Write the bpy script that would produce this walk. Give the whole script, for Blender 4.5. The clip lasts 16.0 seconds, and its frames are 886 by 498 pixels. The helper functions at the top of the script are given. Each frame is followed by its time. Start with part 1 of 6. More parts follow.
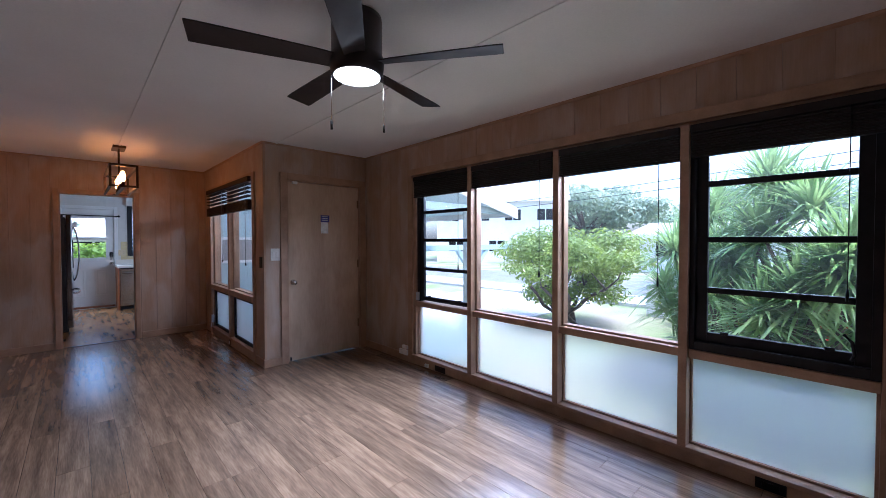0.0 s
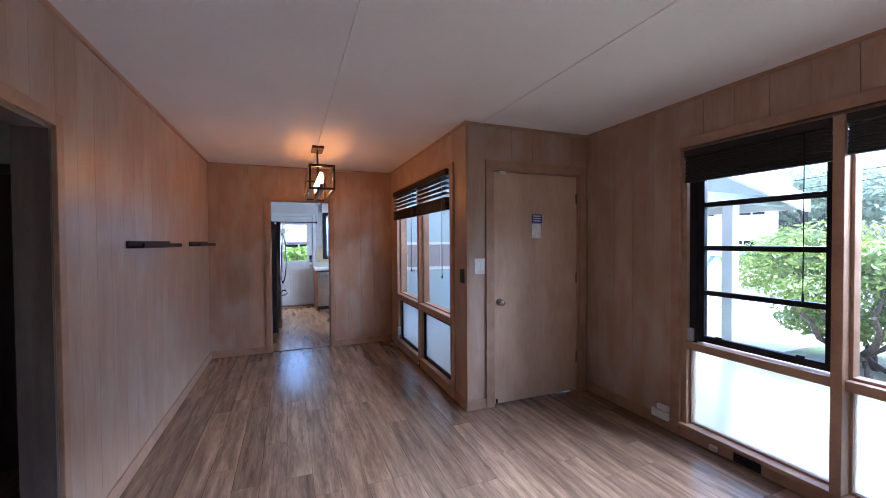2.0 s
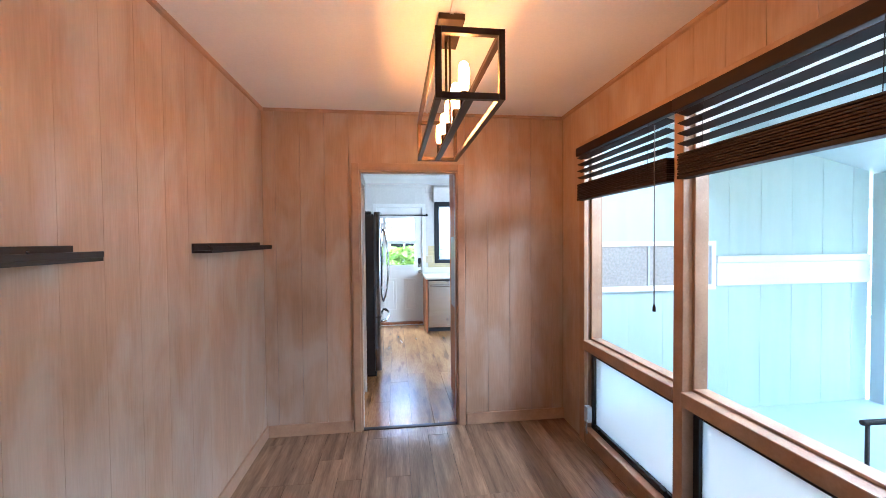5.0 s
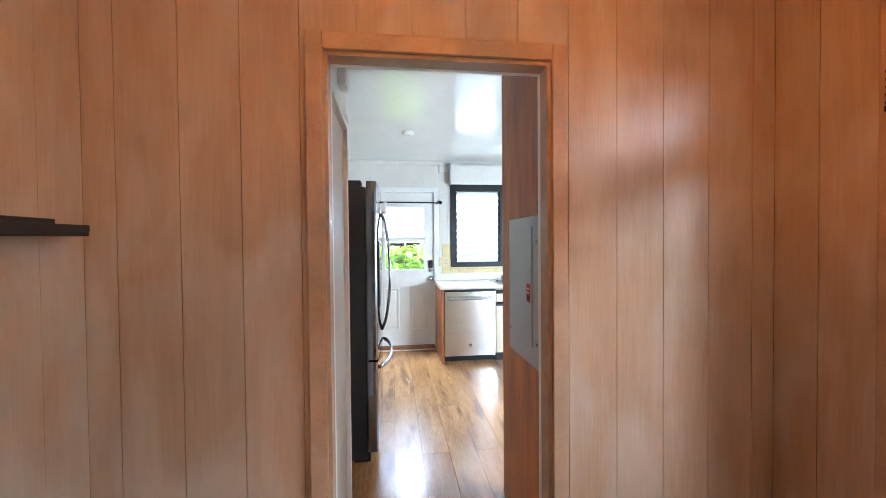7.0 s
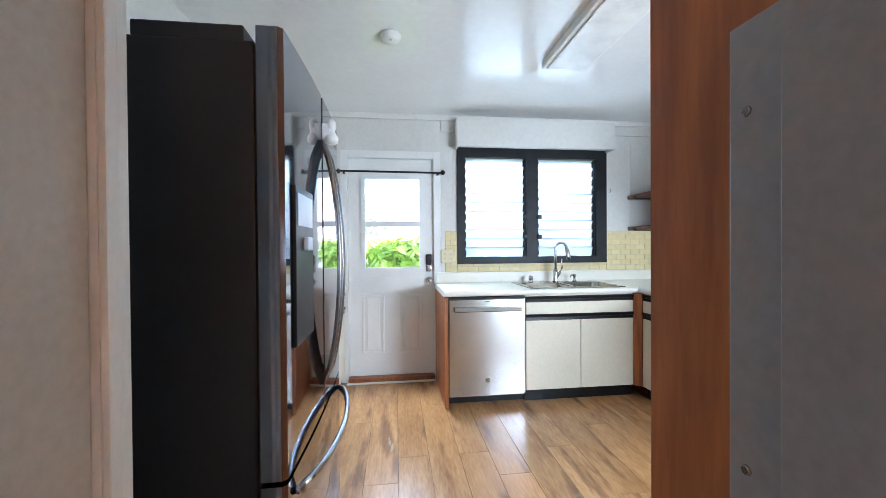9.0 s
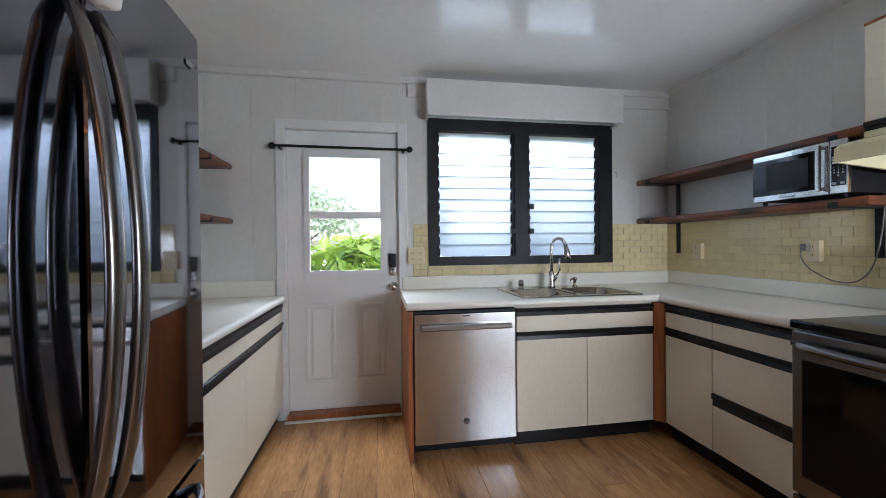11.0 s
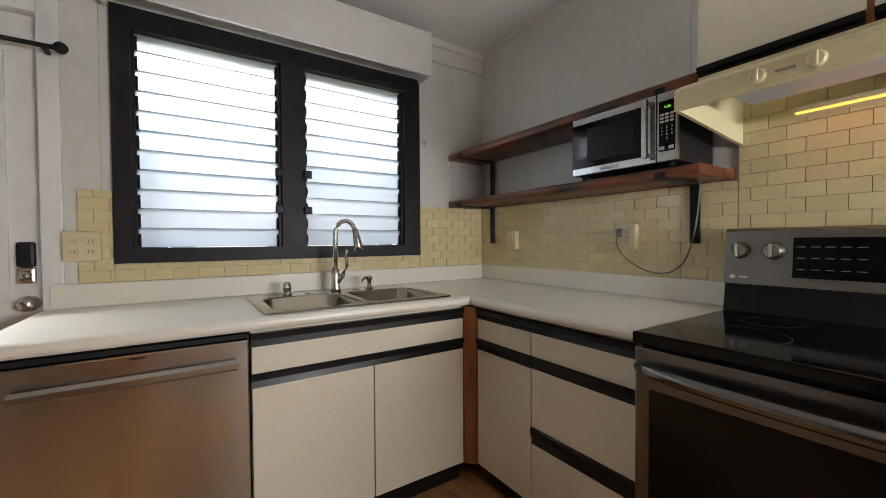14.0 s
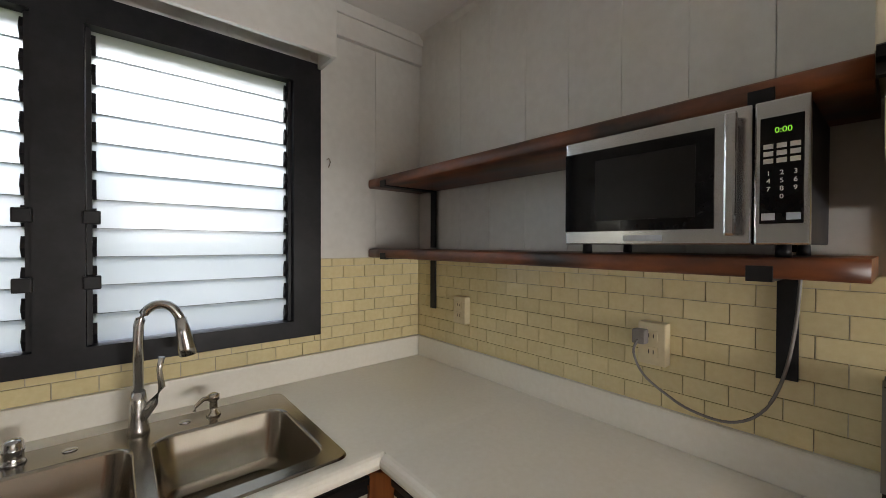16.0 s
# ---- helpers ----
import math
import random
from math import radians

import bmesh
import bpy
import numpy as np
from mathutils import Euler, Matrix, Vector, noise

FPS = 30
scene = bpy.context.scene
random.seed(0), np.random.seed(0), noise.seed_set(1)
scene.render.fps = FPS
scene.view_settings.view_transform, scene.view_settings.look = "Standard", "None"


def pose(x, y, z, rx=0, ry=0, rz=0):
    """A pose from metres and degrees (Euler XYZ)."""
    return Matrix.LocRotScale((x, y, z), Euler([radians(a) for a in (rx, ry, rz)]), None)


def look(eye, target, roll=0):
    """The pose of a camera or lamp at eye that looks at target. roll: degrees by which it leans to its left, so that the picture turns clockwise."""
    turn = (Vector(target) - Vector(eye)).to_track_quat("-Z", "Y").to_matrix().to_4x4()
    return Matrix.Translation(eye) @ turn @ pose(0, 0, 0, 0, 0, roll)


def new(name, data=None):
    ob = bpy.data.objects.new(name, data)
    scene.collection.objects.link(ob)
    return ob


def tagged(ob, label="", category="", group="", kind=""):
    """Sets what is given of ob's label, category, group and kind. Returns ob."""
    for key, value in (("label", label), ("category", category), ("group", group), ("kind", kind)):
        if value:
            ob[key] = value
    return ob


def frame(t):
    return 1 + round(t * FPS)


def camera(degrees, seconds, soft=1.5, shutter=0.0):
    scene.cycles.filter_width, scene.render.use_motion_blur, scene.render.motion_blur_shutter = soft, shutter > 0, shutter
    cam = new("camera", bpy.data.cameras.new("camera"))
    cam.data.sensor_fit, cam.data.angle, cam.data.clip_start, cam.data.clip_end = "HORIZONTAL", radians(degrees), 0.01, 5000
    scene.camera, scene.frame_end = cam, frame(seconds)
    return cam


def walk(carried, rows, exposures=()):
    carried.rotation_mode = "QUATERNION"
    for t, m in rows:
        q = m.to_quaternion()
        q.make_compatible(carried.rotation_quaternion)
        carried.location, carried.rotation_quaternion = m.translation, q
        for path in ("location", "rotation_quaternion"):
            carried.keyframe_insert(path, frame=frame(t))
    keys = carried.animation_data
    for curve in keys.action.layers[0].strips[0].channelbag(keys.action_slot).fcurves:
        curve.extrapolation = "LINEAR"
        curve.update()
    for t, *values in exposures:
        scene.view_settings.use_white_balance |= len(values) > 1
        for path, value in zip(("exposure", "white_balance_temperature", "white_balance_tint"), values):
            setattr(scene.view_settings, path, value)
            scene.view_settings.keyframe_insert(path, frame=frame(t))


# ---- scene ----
# ---------- camera ----------
cam = camera(97.8, 16.0, soft=0.6)
PATH = [
    (0, (0.698, -0.588, 1.404), (2.073, 0.863, 1.359), -0.1),
    (0.5, (0.701, -0.319, 1.419), (2.064, 1.144, 1.378), -0.2),
    (1, (0.736, 0.025, 1.429), (1.944, 1.619, 1.387), -0.3),
    (1.5, (0.786, 0.406, 1.449), (1.767, 2.148, 1.413), -0.3),
    (2, (0.768, 0.827, 1.464), (1.508, 2.685, 1.426), -0.4),
    (2.5, (0.847, 1.245, 1.455), (1.413, 3.163, 1.42), -0.6),
    (3, (0.885, 1.678, 1.462), (1.329, 3.627, 1.425), -0.7),
    (3.5, (0.856, 2.11, 1.466), (1.197, 4.08, 1.428), -0.5),
    (4, (0.844, 2.537, 1.476), (1.145, 4.514, 1.432), -0.6),
    (4.5, (0.822, 2.986, 1.459), (1.096, 4.967, 1.424), -0.3),
    (5, (0.81, 3.405, 1.491), (1.054, 5.39, 1.443), -0.5),
    (7.5, (0.751, 5.573, 1.374), (1.003, 7.557, 1.339), -0.5),
    (8, (0.83, 5.959, 1.325), (1.083, 7.943, 1.291), -0.5),
    (8.5, (0.888, 6.318, 1.264), (1.131, 8.303, 1.245), -0.4),
    (10.8, (1.101, 7.343, 1.237), (1.386, 9.322, 1.216), -0.5),
    (11, (1.135, 7.375, 1.227), (1.46, 9.348, 1.208), -0.6),
    (11.5, (1.161, 7.433, 1.205), (1.67, 9.367, 1.179), -0.5),
    (12, (1.219, 7.479, 1.172), (1.927, 9.349, 1.135), -0.5),
    (12.5, (1.296, 7.565, 1.108), (2.175, 9.361, 1.083), -0.4),
    (13, (1.472, 7.702, 1.107), (2.447, 9.448, 1.074), -0.4),
    (13.5, (1.609, 7.87, 1.102), (2.647, 9.58, 1.071), -0.5),
    (14, (1.767, 8.101, 1.161), (2.864, 9.773, 1.121), -0.4),
    (14.5, (1.926, 8.306, 1.25), (3.095, 9.928, 1.219), -0.4),
    (15, (2.094, 8.472, 1.354), (3.314, 10.056, 1.313), -0.7),
    (15.5, (2.223, 8.609, 1.424), (3.468, 10.174, 1.386), -0.6),
    (16, (2.355, 8.697, 1.444), (3.645, 10.225, 1.422), 0.2),
]
EXPOSURES = [(0.0, 2.1, 4850, 15), (1.4, 2.15, 4750, 16), (2.0, 2.8, 4800, 15), (2.5, 3.5, 5000, 11), (3.0, 3.95, 5050, 9), (3.5, 4.15, 5000, 7),
             (4.2, 4.0, 4950, 4), (5.0, 3.9, 4900, 4), (7.5, 3.9, 5500, 2), (8.6, 3.7, 5400, 4), (10.2, 2.8, 5700, 10), (11.0, 2.5, 5900, 12), (12.0, 2.4, 6300, 13),
             (13.5, 2.4, 6900, 14), (16.0, 2.4, 7300, 14)]
walk(cam, [(t, look(eye, target, roll)) for t, eye, target, roll in PATH], EXPOSURES)

# ---------- world and sun: a bright overcast day ----------
world = bpy.data.worlds.new("overcast_sky")
scene.world = world
world.use_nodes = True
wn, wl = world.node_tree.nodes, world.node_tree.links
wn.clear()
sky = wn.new("ShaderNodeTexSky")
sky.sky_type = "NISHITA"
sky.sun_disc = False
sky.sun_elevation = radians(72)
sky.sun_rotation = radians(161)
sky.air_density, sky.dust_density, sky.ozone_density = 1.0, 4.0, 0.5
wbg, wout = wn.new("ShaderNodeBackground"), wn.new("ShaderNodeOutputWorld")
wbg.inputs["Strength"].default_value = 0.15
wl.new(sky.outputs[0], wbg.inputs[0])
wl.new(wbg.outputs[0], wout.inputs[0])

sun_data = bpy.data.lights.new("sun", "SUN")
sun_data.energy, sun_data.angle, sun_data.color = 1.5, radians(25), (1.0, 0.96, 0.9)
sun = new("sun", sun_data)
sun.matrix_world = look((5, -6, 29), (2, 3, 0))


def window_light(name, eye, target, width, height, power, spread=180):
    """Stand-in for sky light at a window: an added area lamp, mostly just outside its head."""
    d = bpy.data.lights.new(name, "AREA")
    d.shape, d.size, d.size_y, d.energy, d.color = "RECTANGLE", width, height, power, (0.90, 0.95, 1.0)
    d.spread = radians(spread)
    ob = new(name, d)
    ob.matrix_world = look(eye, target)
    return ob

window_light("sky_light_living", (4.22, 1.05, 2.43), (1.2, 1.05, 1.3), 3.6, 0.5, 95, 108)
window_light("sky_light_dining", (3.15, 4.9, 2.42), (0.5, 5.0, 0.5), 1.5, 0.7, 13)
window_light("sky_light_kitchen", (2.25, 10.62, 2.34), (2.1, 8.9, 0.9), 1.4, 0.3, 16)
# Aimed through the door glass to brighten the east cabinets.
window_light("sky_light_back_door", (0.89, 10.62, 2.22), (3.2, 8.8, 0.4), 0.55, 0.3, 15)
# Added fill lamp in the porch window's opening, inside its opaque panes.
window_light("window_fill_kitchen_south", (2.965, 6.60, 1.25), (2.8, 8.6, 0.9), 1.02, 0.32, 8)

# ---------- key numbers of the plan ----------
XL, XW, XD = -0.175, 3.478, 2.182          # left wall, big window wall, dining window wall
YD, YE = 3.825, 6.452                      # front door wall, dining end wall
YB, XB = -3.2, -1.6                        # walls behind and beyond
ZC = 2.483                                 # living ceiling
KY, KX, KZ = 10.254, 3.513, 2.47           # kitchen far wall, right wall, ceiling
KL = -0.165                                # kitchen left wall
GROUND = -0.55
HALL_TOP = 1.92                            # top of the hall door


# ---------- material helper ----------
def surf(name, col, rough=0.5, metal=0.0, col2=None, scale=(1, 1, 1), size=8.0, amount=0.5, bump=0.0, fine=60.0,
         spread=0.0, coat=0.0, stains=0.0, grain=0.35, stain_col=None, spec=0.5, knots=False):
    """A principled surface: two colours by stretched noise, fine grain, relief, a tone per object."""
    m = bpy.data.materials.new(name)
    m.use_nodes = True
    n, l = m.node_tree.nodes, m.node_tree.links
    b = n["Principled BSDF"]
    tc, info = n.new("ShaderNodeTexCoord"), n.new("ShaderNodeObjectInfo")
    off = n.new("ShaderNodeVectorMath")
    off.operation = "MULTIPLY_ADD"
    off.inputs[1].default_value = (37.0, 91.0, 53.0)
    l.new(info.outputs["Random"], off.inputs[0])
    l.new(tc.outputs["Object"], off.inputs[2])
    mp = n.new("ShaderNodeMapping")
    mp.inputs["Scale"].default_value = scale
    l.new(off.outputs[0], mp.inputs["Vector"])
    big, small = n.new("ShaderNodeTexNoise"), n.new("ShaderNodeTexNoise")
    big.inputs["Scale"].default_value, big.inputs["Detail"].default_value = size, 6.0
    small.inputs["Scale"].default_value, small.inputs["Detail"].default_value = fine, 3.0
    l.new(mp.outputs[0], big.inputs["Vector"])
    l.new(mp.outputs[0], small.inputs["Vector"])
    ramp = n.new("ShaderNodeValToRGB")
    ramp.color_ramp.elements[0].position, ramp.color_ramp.elements[1].position = 0.5 - 0.25 * amount, 0.5 + 0.25 * amount
    c2 = col2 or tuple(c * 0.8 for c in col)
    ramp.color_ramp.elements[0].color, ramp.color_ramp.elements[1].color = (*c2, 1), (*col, 1)
    l.new(big.outputs["Fac"], ramp.inputs[0])
    out = ramp.outputs[0]
    mix = n.new("ShaderNodeMix")
    mix.data_type, mix.blend_type = "RGBA", "SOFT_LIGHT"
    mix.inputs["Factor"].default_value = 0.05 if metal > 0.5 else grain
    l.new(out, mix.inputs["A"])
    l.new(small.outputs["Color"], mix.inputs["B"])
    bw = n.new("ShaderNodeRGBToBW")
    l.new(small.outputs["Color"], bw.inputs[0])
    l.new(bw.outputs[0], mix.inputs["B"])
    out = mix.outputs["Result"]
    if stains:
        st, sr, sm = n.new("ShaderNodeTexNoise"), n.new("ShaderNodeMapRange"), n.new("ShaderNodeMix")
        st.inputs["Scale"].default_value, st.inputs["Detail"].default_value = 1.7, 4.0
        if knots:
            l.new(mp.outputs[0], st.inputs["Vector"])
        else:
            geo, gm = n.new("ShaderNodeNewGeometry"), n.new("ShaderNodeMapping")
            gm.inputs["Scale"].default_value = (2.6, 2.6, 1.1)
            st.inputs["Detail"].default_value, st.inputs["Distortion"].default_value = 7.0, 0.6
            l.new(geo.outputs["Position"], gm.inputs["Vector"])
            l.new(gm.outputs[0], st.inputs["Vector"])
        l.new(st.outputs["Fac"], sr.inputs["Value"])
        sr.inputs["From Min"].default_value, sr.inputs["From Max"].default_value = (0.57, 0.69) if knots else (0.42, 0.66)
        sr.inputs["To Max"].default_value = stains
        sm.data_type, sm.blend_type = "RGBA", "MIX"
        l.new(sr.outputs[0], sm.inputs["Factor"])
        l.new(out, sm.inputs["A"])
        sm.inputs["B"].default_value = (*(stain_col or [min(1, c * 1.25 + 0.05) for c in col]), 1)
        out = sm.outputs["Result"]
    if spread:
        hsv, mr = n.new("ShaderNodeHueSaturation"), n.new("ShaderNodeMapRange")
        mr.inputs["To Min"].default_value, mr.inputs["To Max"].default_value = 1 - spread, 1 + spread
        l.new(info.outputs["Random"], mr.inputs["Value"])
        l.new(mr.outputs[0], hsv.inputs["Value"])
        l.new(out, hsv.inputs["Color"])
        out = hsv.outputs[0]
    l.new(out, b.inputs["Base Color"])
    rr = n.new("ShaderNodeMapRange")
    vary = 0.02 if metal > 0.5 else 0.08
    rr.inputs["To Min"].default_value, rr.inputs["To Max"].default_value = max(0.02, rough - vary), min(1, rough + vary)
    l.new(big.outputs["Fac"], rr.inputs["Value"])
    l.new(rr.outputs[0], b.inputs["Roughness"])
    b.inputs["Metallic"].default_value = metal
    b.inputs["Specular IOR Level"].default_value = spec
    if coat:
        b.inputs["Coat Weight"].default_value, b.inputs["Coat Roughness"].default_value = coat, 0.12
    if bump:
        bp = n.new("ShaderNodeBump")
        bp.inputs["Strength"].default_value, bp.inputs["Distance"].default_value = bump, 0.004
        l.new(small.outputs["Fac"], bp.inputs["Height"])
        l.new(bp.outputs[0], b.inputs["Normal"])
    return m


def glow(name, col, strength):
    m = bpy.data.materials.new(name)
    m.use_nodes = True
    b = m.node_tree.nodes["Principled BSDF"]
    b.inputs["Base Color"].default_value = (*col, 1)
    b.inputs["Emission Color"].default_value = (*col, 1)
    b.inputs["Emission Strength"].default_value = strength
    return m


def pane(name, clear=0.94, diffuse=0.0, tint=(1, 1, 1), rough=0.02):
    """Thin glass: mostly clear, partly scattering, with a little gloss."""
    m = bpy.data.materials.new(name)
    m.use_nodes = True
    n, l = m.node_tree.nodes, m.node_tree.links
    n.clear()
    tr, tl, gl = n.new("ShaderNodeBsdfTransparent"), n.new("ShaderNodeBsdfTranslucent"), n.new("ShaderNodeBsdfGlossy")
    tr.inputs[0].default_value = (*tint, 1)
    tl.inputs[0].default_value = (*tint, 1)
    gl.inputs["Roughness"].default_value = rough
    m1, m2, out = n.new("ShaderNodeMixShader"), n.new("ShaderNodeMixShader"), n.new("ShaderNodeOutputMaterial")
    m1.inputs[0].default_value = diffuse
    l.new(tr.outputs[0], m1.inputs[1])
    l.new(tl.outputs[0], m1.inputs[2])
    lw_, pw_, mr_ = n.new("ShaderNodeLayerWeight"), n.new("ShaderNodeMath"), n.new("ShaderNodeMapRange")
    pw_.operation = "POWER"
    pw_.inputs[1].default_value = 4.0
    mr_.inputs["To Min"].default_value, mr_.inputs["To Max"].default_value = 0.012, 0.45
    l.new(lw_.outputs["Facing"], pw_.inputs[0])
    l.new(pw_.outputs[0], mr_.inputs["Value"])
    l.new(mr_.outputs[0], m2.inputs[0])
    l.new(m1.outputs[0], m2.inputs[1])
    l.new(gl.outputs[0], m2.inputs[2])
    l.new(m2.outputs[0], out.inputs[0])
    return m


def frosted(name):
    """Obscure glass: rough refraction blurs what is behind, part of the light is scattered."""
    m = bpy.data.materials.new(name)
    m.use_nodes = True
    n, l = m.node_tree.nodes, m.node_tree.links
    n.clear()
    rf, tl, gl = n.new("ShaderNodeBsdfRefraction"), n.new("ShaderNodeBsdfTranslucent"), n.new("ShaderNodeBsdfGlossy")
    rf.inputs["Roughness"].default_value, rf.inputs["IOR"].default_value = 0.36, 1.15
    rf.inputs["Color"].default_value = (0.95, 0.96, 0.96, 1)
    tl.inputs[0].default_value = (0.95, 0.96, 0.97, 1)
    gl.inputs["Roughness"].default_value = 0.3
    m1, m2, out = n.new("ShaderNodeMixShader"), n.new("ShaderNodeMixShader"), n.new("ShaderNodeOutputMaterial")
    m1.inputs[0].default_value, m2.inputs[0].default_value = 0.19, 0.04
    l.new(rf.outputs[0], m1.inputs[1]), l.new(tl.outputs[0], m1.inputs[2])
    l.new(m1.outputs[0], m2.inputs[1]), l.new(gl.outputs[0], m2.inputs[2])
    l.new(m2.outputs[0], out.inputs[0])
    return m


def leaf(name, col, rough=0.4, **kw):
    """A leaf surface that lets part of the light through."""
    m = surf(name, col, rough, **kw)
    n, l = m.node_tree.nodes, m.node_tree.links
    b, out = n["Principled BSDF"], n["Material Output"]
    tl, mx = n.new("ShaderNodeBsdfTranslucent"), n.new("ShaderNodeMixShader")
    tl.inputs[0].default_value = (col[0] * 1.1, col[1] * 1.1, col[2] * 0.8, 1)
    mx.inputs[0].default_value = 0.38
    l.new(b.outputs[0], mx.inputs[1]), l.new(tl.outputs[0], mx.inputs[2])
    l.new(mx.outputs[0], out.inputs[0])
    return m


M = {}
M["panelling"] = surf("greywashed_wood", (0.43, 0.285, 0.188), 0.34, col2=(0.325, 0.208, 0.134), scale=(8, 8, 0.5), size=2.0, amount=1.5, bump=0.15, fine=16, spread=0.035, stains=0.5, grain=0.35, stain_col=(0.49, 0.42, 0.36))
M["backing"] = surf("panel_groove_wood", (0.30, 0.195, 0.13), 0.8, size=5)
M["trim"] = surf("oak_trim", (0.40, 0.25, 0.157), 0.42, col2=(0.32, 0.193, 0.12), scale=(3, 3, 3), size=2.5, bump=0.06, fine=30, grain=0.3)
M["ceiling"] = surf("canec_ceiling", (0.82, 0.81, 0.80), 0.8, col2=(0.77, 0.76, 0.75), size=1.2, bump=0.25, fine=90)
M["door"] = surf("veneer_door", (0.52, 0.37, 0.245), 0.45, col2=(0.43, 0.295, 0.19), scale=(4, 4, 0.8), size=2.0, amount=1.6, bump=0.05, fine=12, stains=0.35, grain=0.4)
M["floor"] = surf("greybrown_vinyl_plank", (0.30, 0.188, 0.113), 0.15, col2=(0.115, 0.07, 0.043), scale=(9, 0.8, 1), size=2.6, amount=0.95, bump=0.3, fine=14, spread=0.2, grain=0.7, spec=0.65)
M["kfloor"] = surf("honey_oak_vinyl_plank", (0.50, 0.265, 0.108), 0.24, col2=(0.29, 0.146, 0.058), stains=0.62, stain_col=(0.09, 0.042, 0.02), knots=True, scale=(6, 0.9, 1), size=2.0, amount=1.0, bump=0.16, fine=15, spread=0.12, grain=0.75, spec=0.6)
M["subfloor"] = surf("dark_joint", (0.05, 0.035, 0.03), 0.8)
M["kwall"] = surf("white_painted_boards", (0.69, 0.68, 0.645), 0.42, col2=(0.63, 0.62, 0.585), size=1.3, bump=0.08, fine=30)
M["kceil"] = surf("gloss_white_ceiling", (0.80, 0.80, 0.79), 0.12, col2=(0.77, 0.77, 0.76), size=2.0, bump=0.12, fine=22)
M["white"] = surf("white_paint", (0.80, 0.80, 0.79), 0.4, col2=(0.74, 0.74, 0.73), size=3, bump=0.03)
M["greyjamb"] = surf("grey_beige_paint", (0.52, 0.47, 0.41), 0.45, col2=(0.47, 0.42, 0.365), size=2)
M["black"] = surf("black_metal", (0.009, 0.009, 0.011), 0.45, col2=(0.014, 0.014, 0.016), size=10, spec=0.25)
M["blackgloss"] = surf("black_gloss_laminate", (0.008, 0.007, 0.007), 0.32, col2=(0.013, 0.012, 0.012), size=6, spec=0.2)
M["blind"] = surf("espresso_wood_blind", (0.024, 0.011, 0.008), 0.55, spec=0.2, col2=(0.014, 0.007, 0.006), scale=(1, 1, 12), size=4)
M["shade"] = surf("black_brown_shade", (0.016, 0.011, 0.011), 0.7, col2=(0.010, 0.008, 0.008), scale=(1, 1, 20), size=4, bump=0.2)
M["laminate"] = surf("almond_laminate", (0.72, 0.67, 0.55), 0.35, col2=(0.69, 0.64, 0.52), size=1.5)
M["counter"] = surf("white_laminate_top", (0.80, 0.77, 0.69), 0.3, col2=(0.77, 0.74, 0.66), size=2.0)
M["redwood"] = surf("orange_stained_wood", (0.34, 0.115, 0.035), 0.4, col2=(0.20, 0.06, 0.02), scale=(10, 10, 0.7), size=3, fine=18, bump=0.05)
M["oakply"] = surf("oak_plywood", (0.60, 0.22, 0.062), 0.5, col2=(0.33, 0.105, 0.03), scale=(10, 5, 0.7), size=3.2, amount=0.9, fine=14, bump=0.12, grain=0.6)
M["shelf"] = surf("burnt_pine", (0.22, 0.062, 0.020), 0.4, col2=(0.020, 0.011, 0.009), scale=(4, 1.6, 5), size=3.0, amount=0.7, fine=20, bump=0.15)
M["tile"] = surf("cream_glazed_tile", (0.72, 0.62, 0.36), 0.09, col2=(0.68, 0.58, 0.33), size=5, spread=0.05)
M["grout"] = surf("cream_grout", (0.56, 0.50, 0.37), 0.85, size=20)
M["steel"] = surf("brushed_steel", (0.52, 0.525, 0.53), 0.20, 1.0, col2=(0.49, 0.495, 0.50), scale=(2, 2, 2), size=2, fine=20)
M["sink"] = surf("satin_steel_sink", (0.38, 0.345, 0.29), 0.23, 1.0, col2=(0.32, 0.285, 0.235), size=5, fine=80)
M["bsteel"] = surf("vertical_gleam_brushed_steel", (0.56, 0.56, 0.555), 0.22, 1.0, col2=(0.52, 0.52, 0.515), scale=(1, 1, 60), size=2, fine=20)
bn = M["bsteel"].node_tree.nodes
up_axis = bn.new("ShaderNodeCombineXYZ")
up_axis.inputs[2].default_value = 1.0
bn["Principled BSDF"].inputs["Anisotropic"].default_value = 0.85
M["bsteel"].node_tree.links.new(up_axis.outputs[0], bn["Principled BSDF"].inputs["Tangent"])
M["dsteel"] = surf("dark_stainless", (0.19, 0.18, 0.18), 0.24, 1.0, col2=(0.175, 0.165, 0.165), size=3, fine=60)
M["psteel"] = surf("stainless_panel", (0.30, 0.29, 0.275), 0.30, 1.0, col2=(0.27, 0.26, 0.25), size=2, fine=40)
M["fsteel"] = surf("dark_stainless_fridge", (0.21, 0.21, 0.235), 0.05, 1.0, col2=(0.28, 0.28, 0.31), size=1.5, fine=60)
M["fside"] = surf("charcoal_fridge_side", (0.020, 0.020, 0.024), 0.42, col2=(0.016, 0.016, 0.019), size=8, bump=0.1)
M["brass"] = surf("aged_nickel", (0.55, 0.50, 0.42), 0.22, 1.0, size=10)
M["nickel"] = surf("satin_nickel", (0.60, 0.58, 0.55), 0.25, 1.0, size=10)
M["bronze"] = surf("bronze_lamp_metal", (0.05, 0.028, 0.018), 0.4, 0.6, col2=(0.035, 0.02, 0.014), size=8)
M["fan"] = surf("dark_bronze_fan", (0.028, 0.020, 0.020), 0.38, 0.2, col2=(0.020, 0.015, 0.015), size=8)
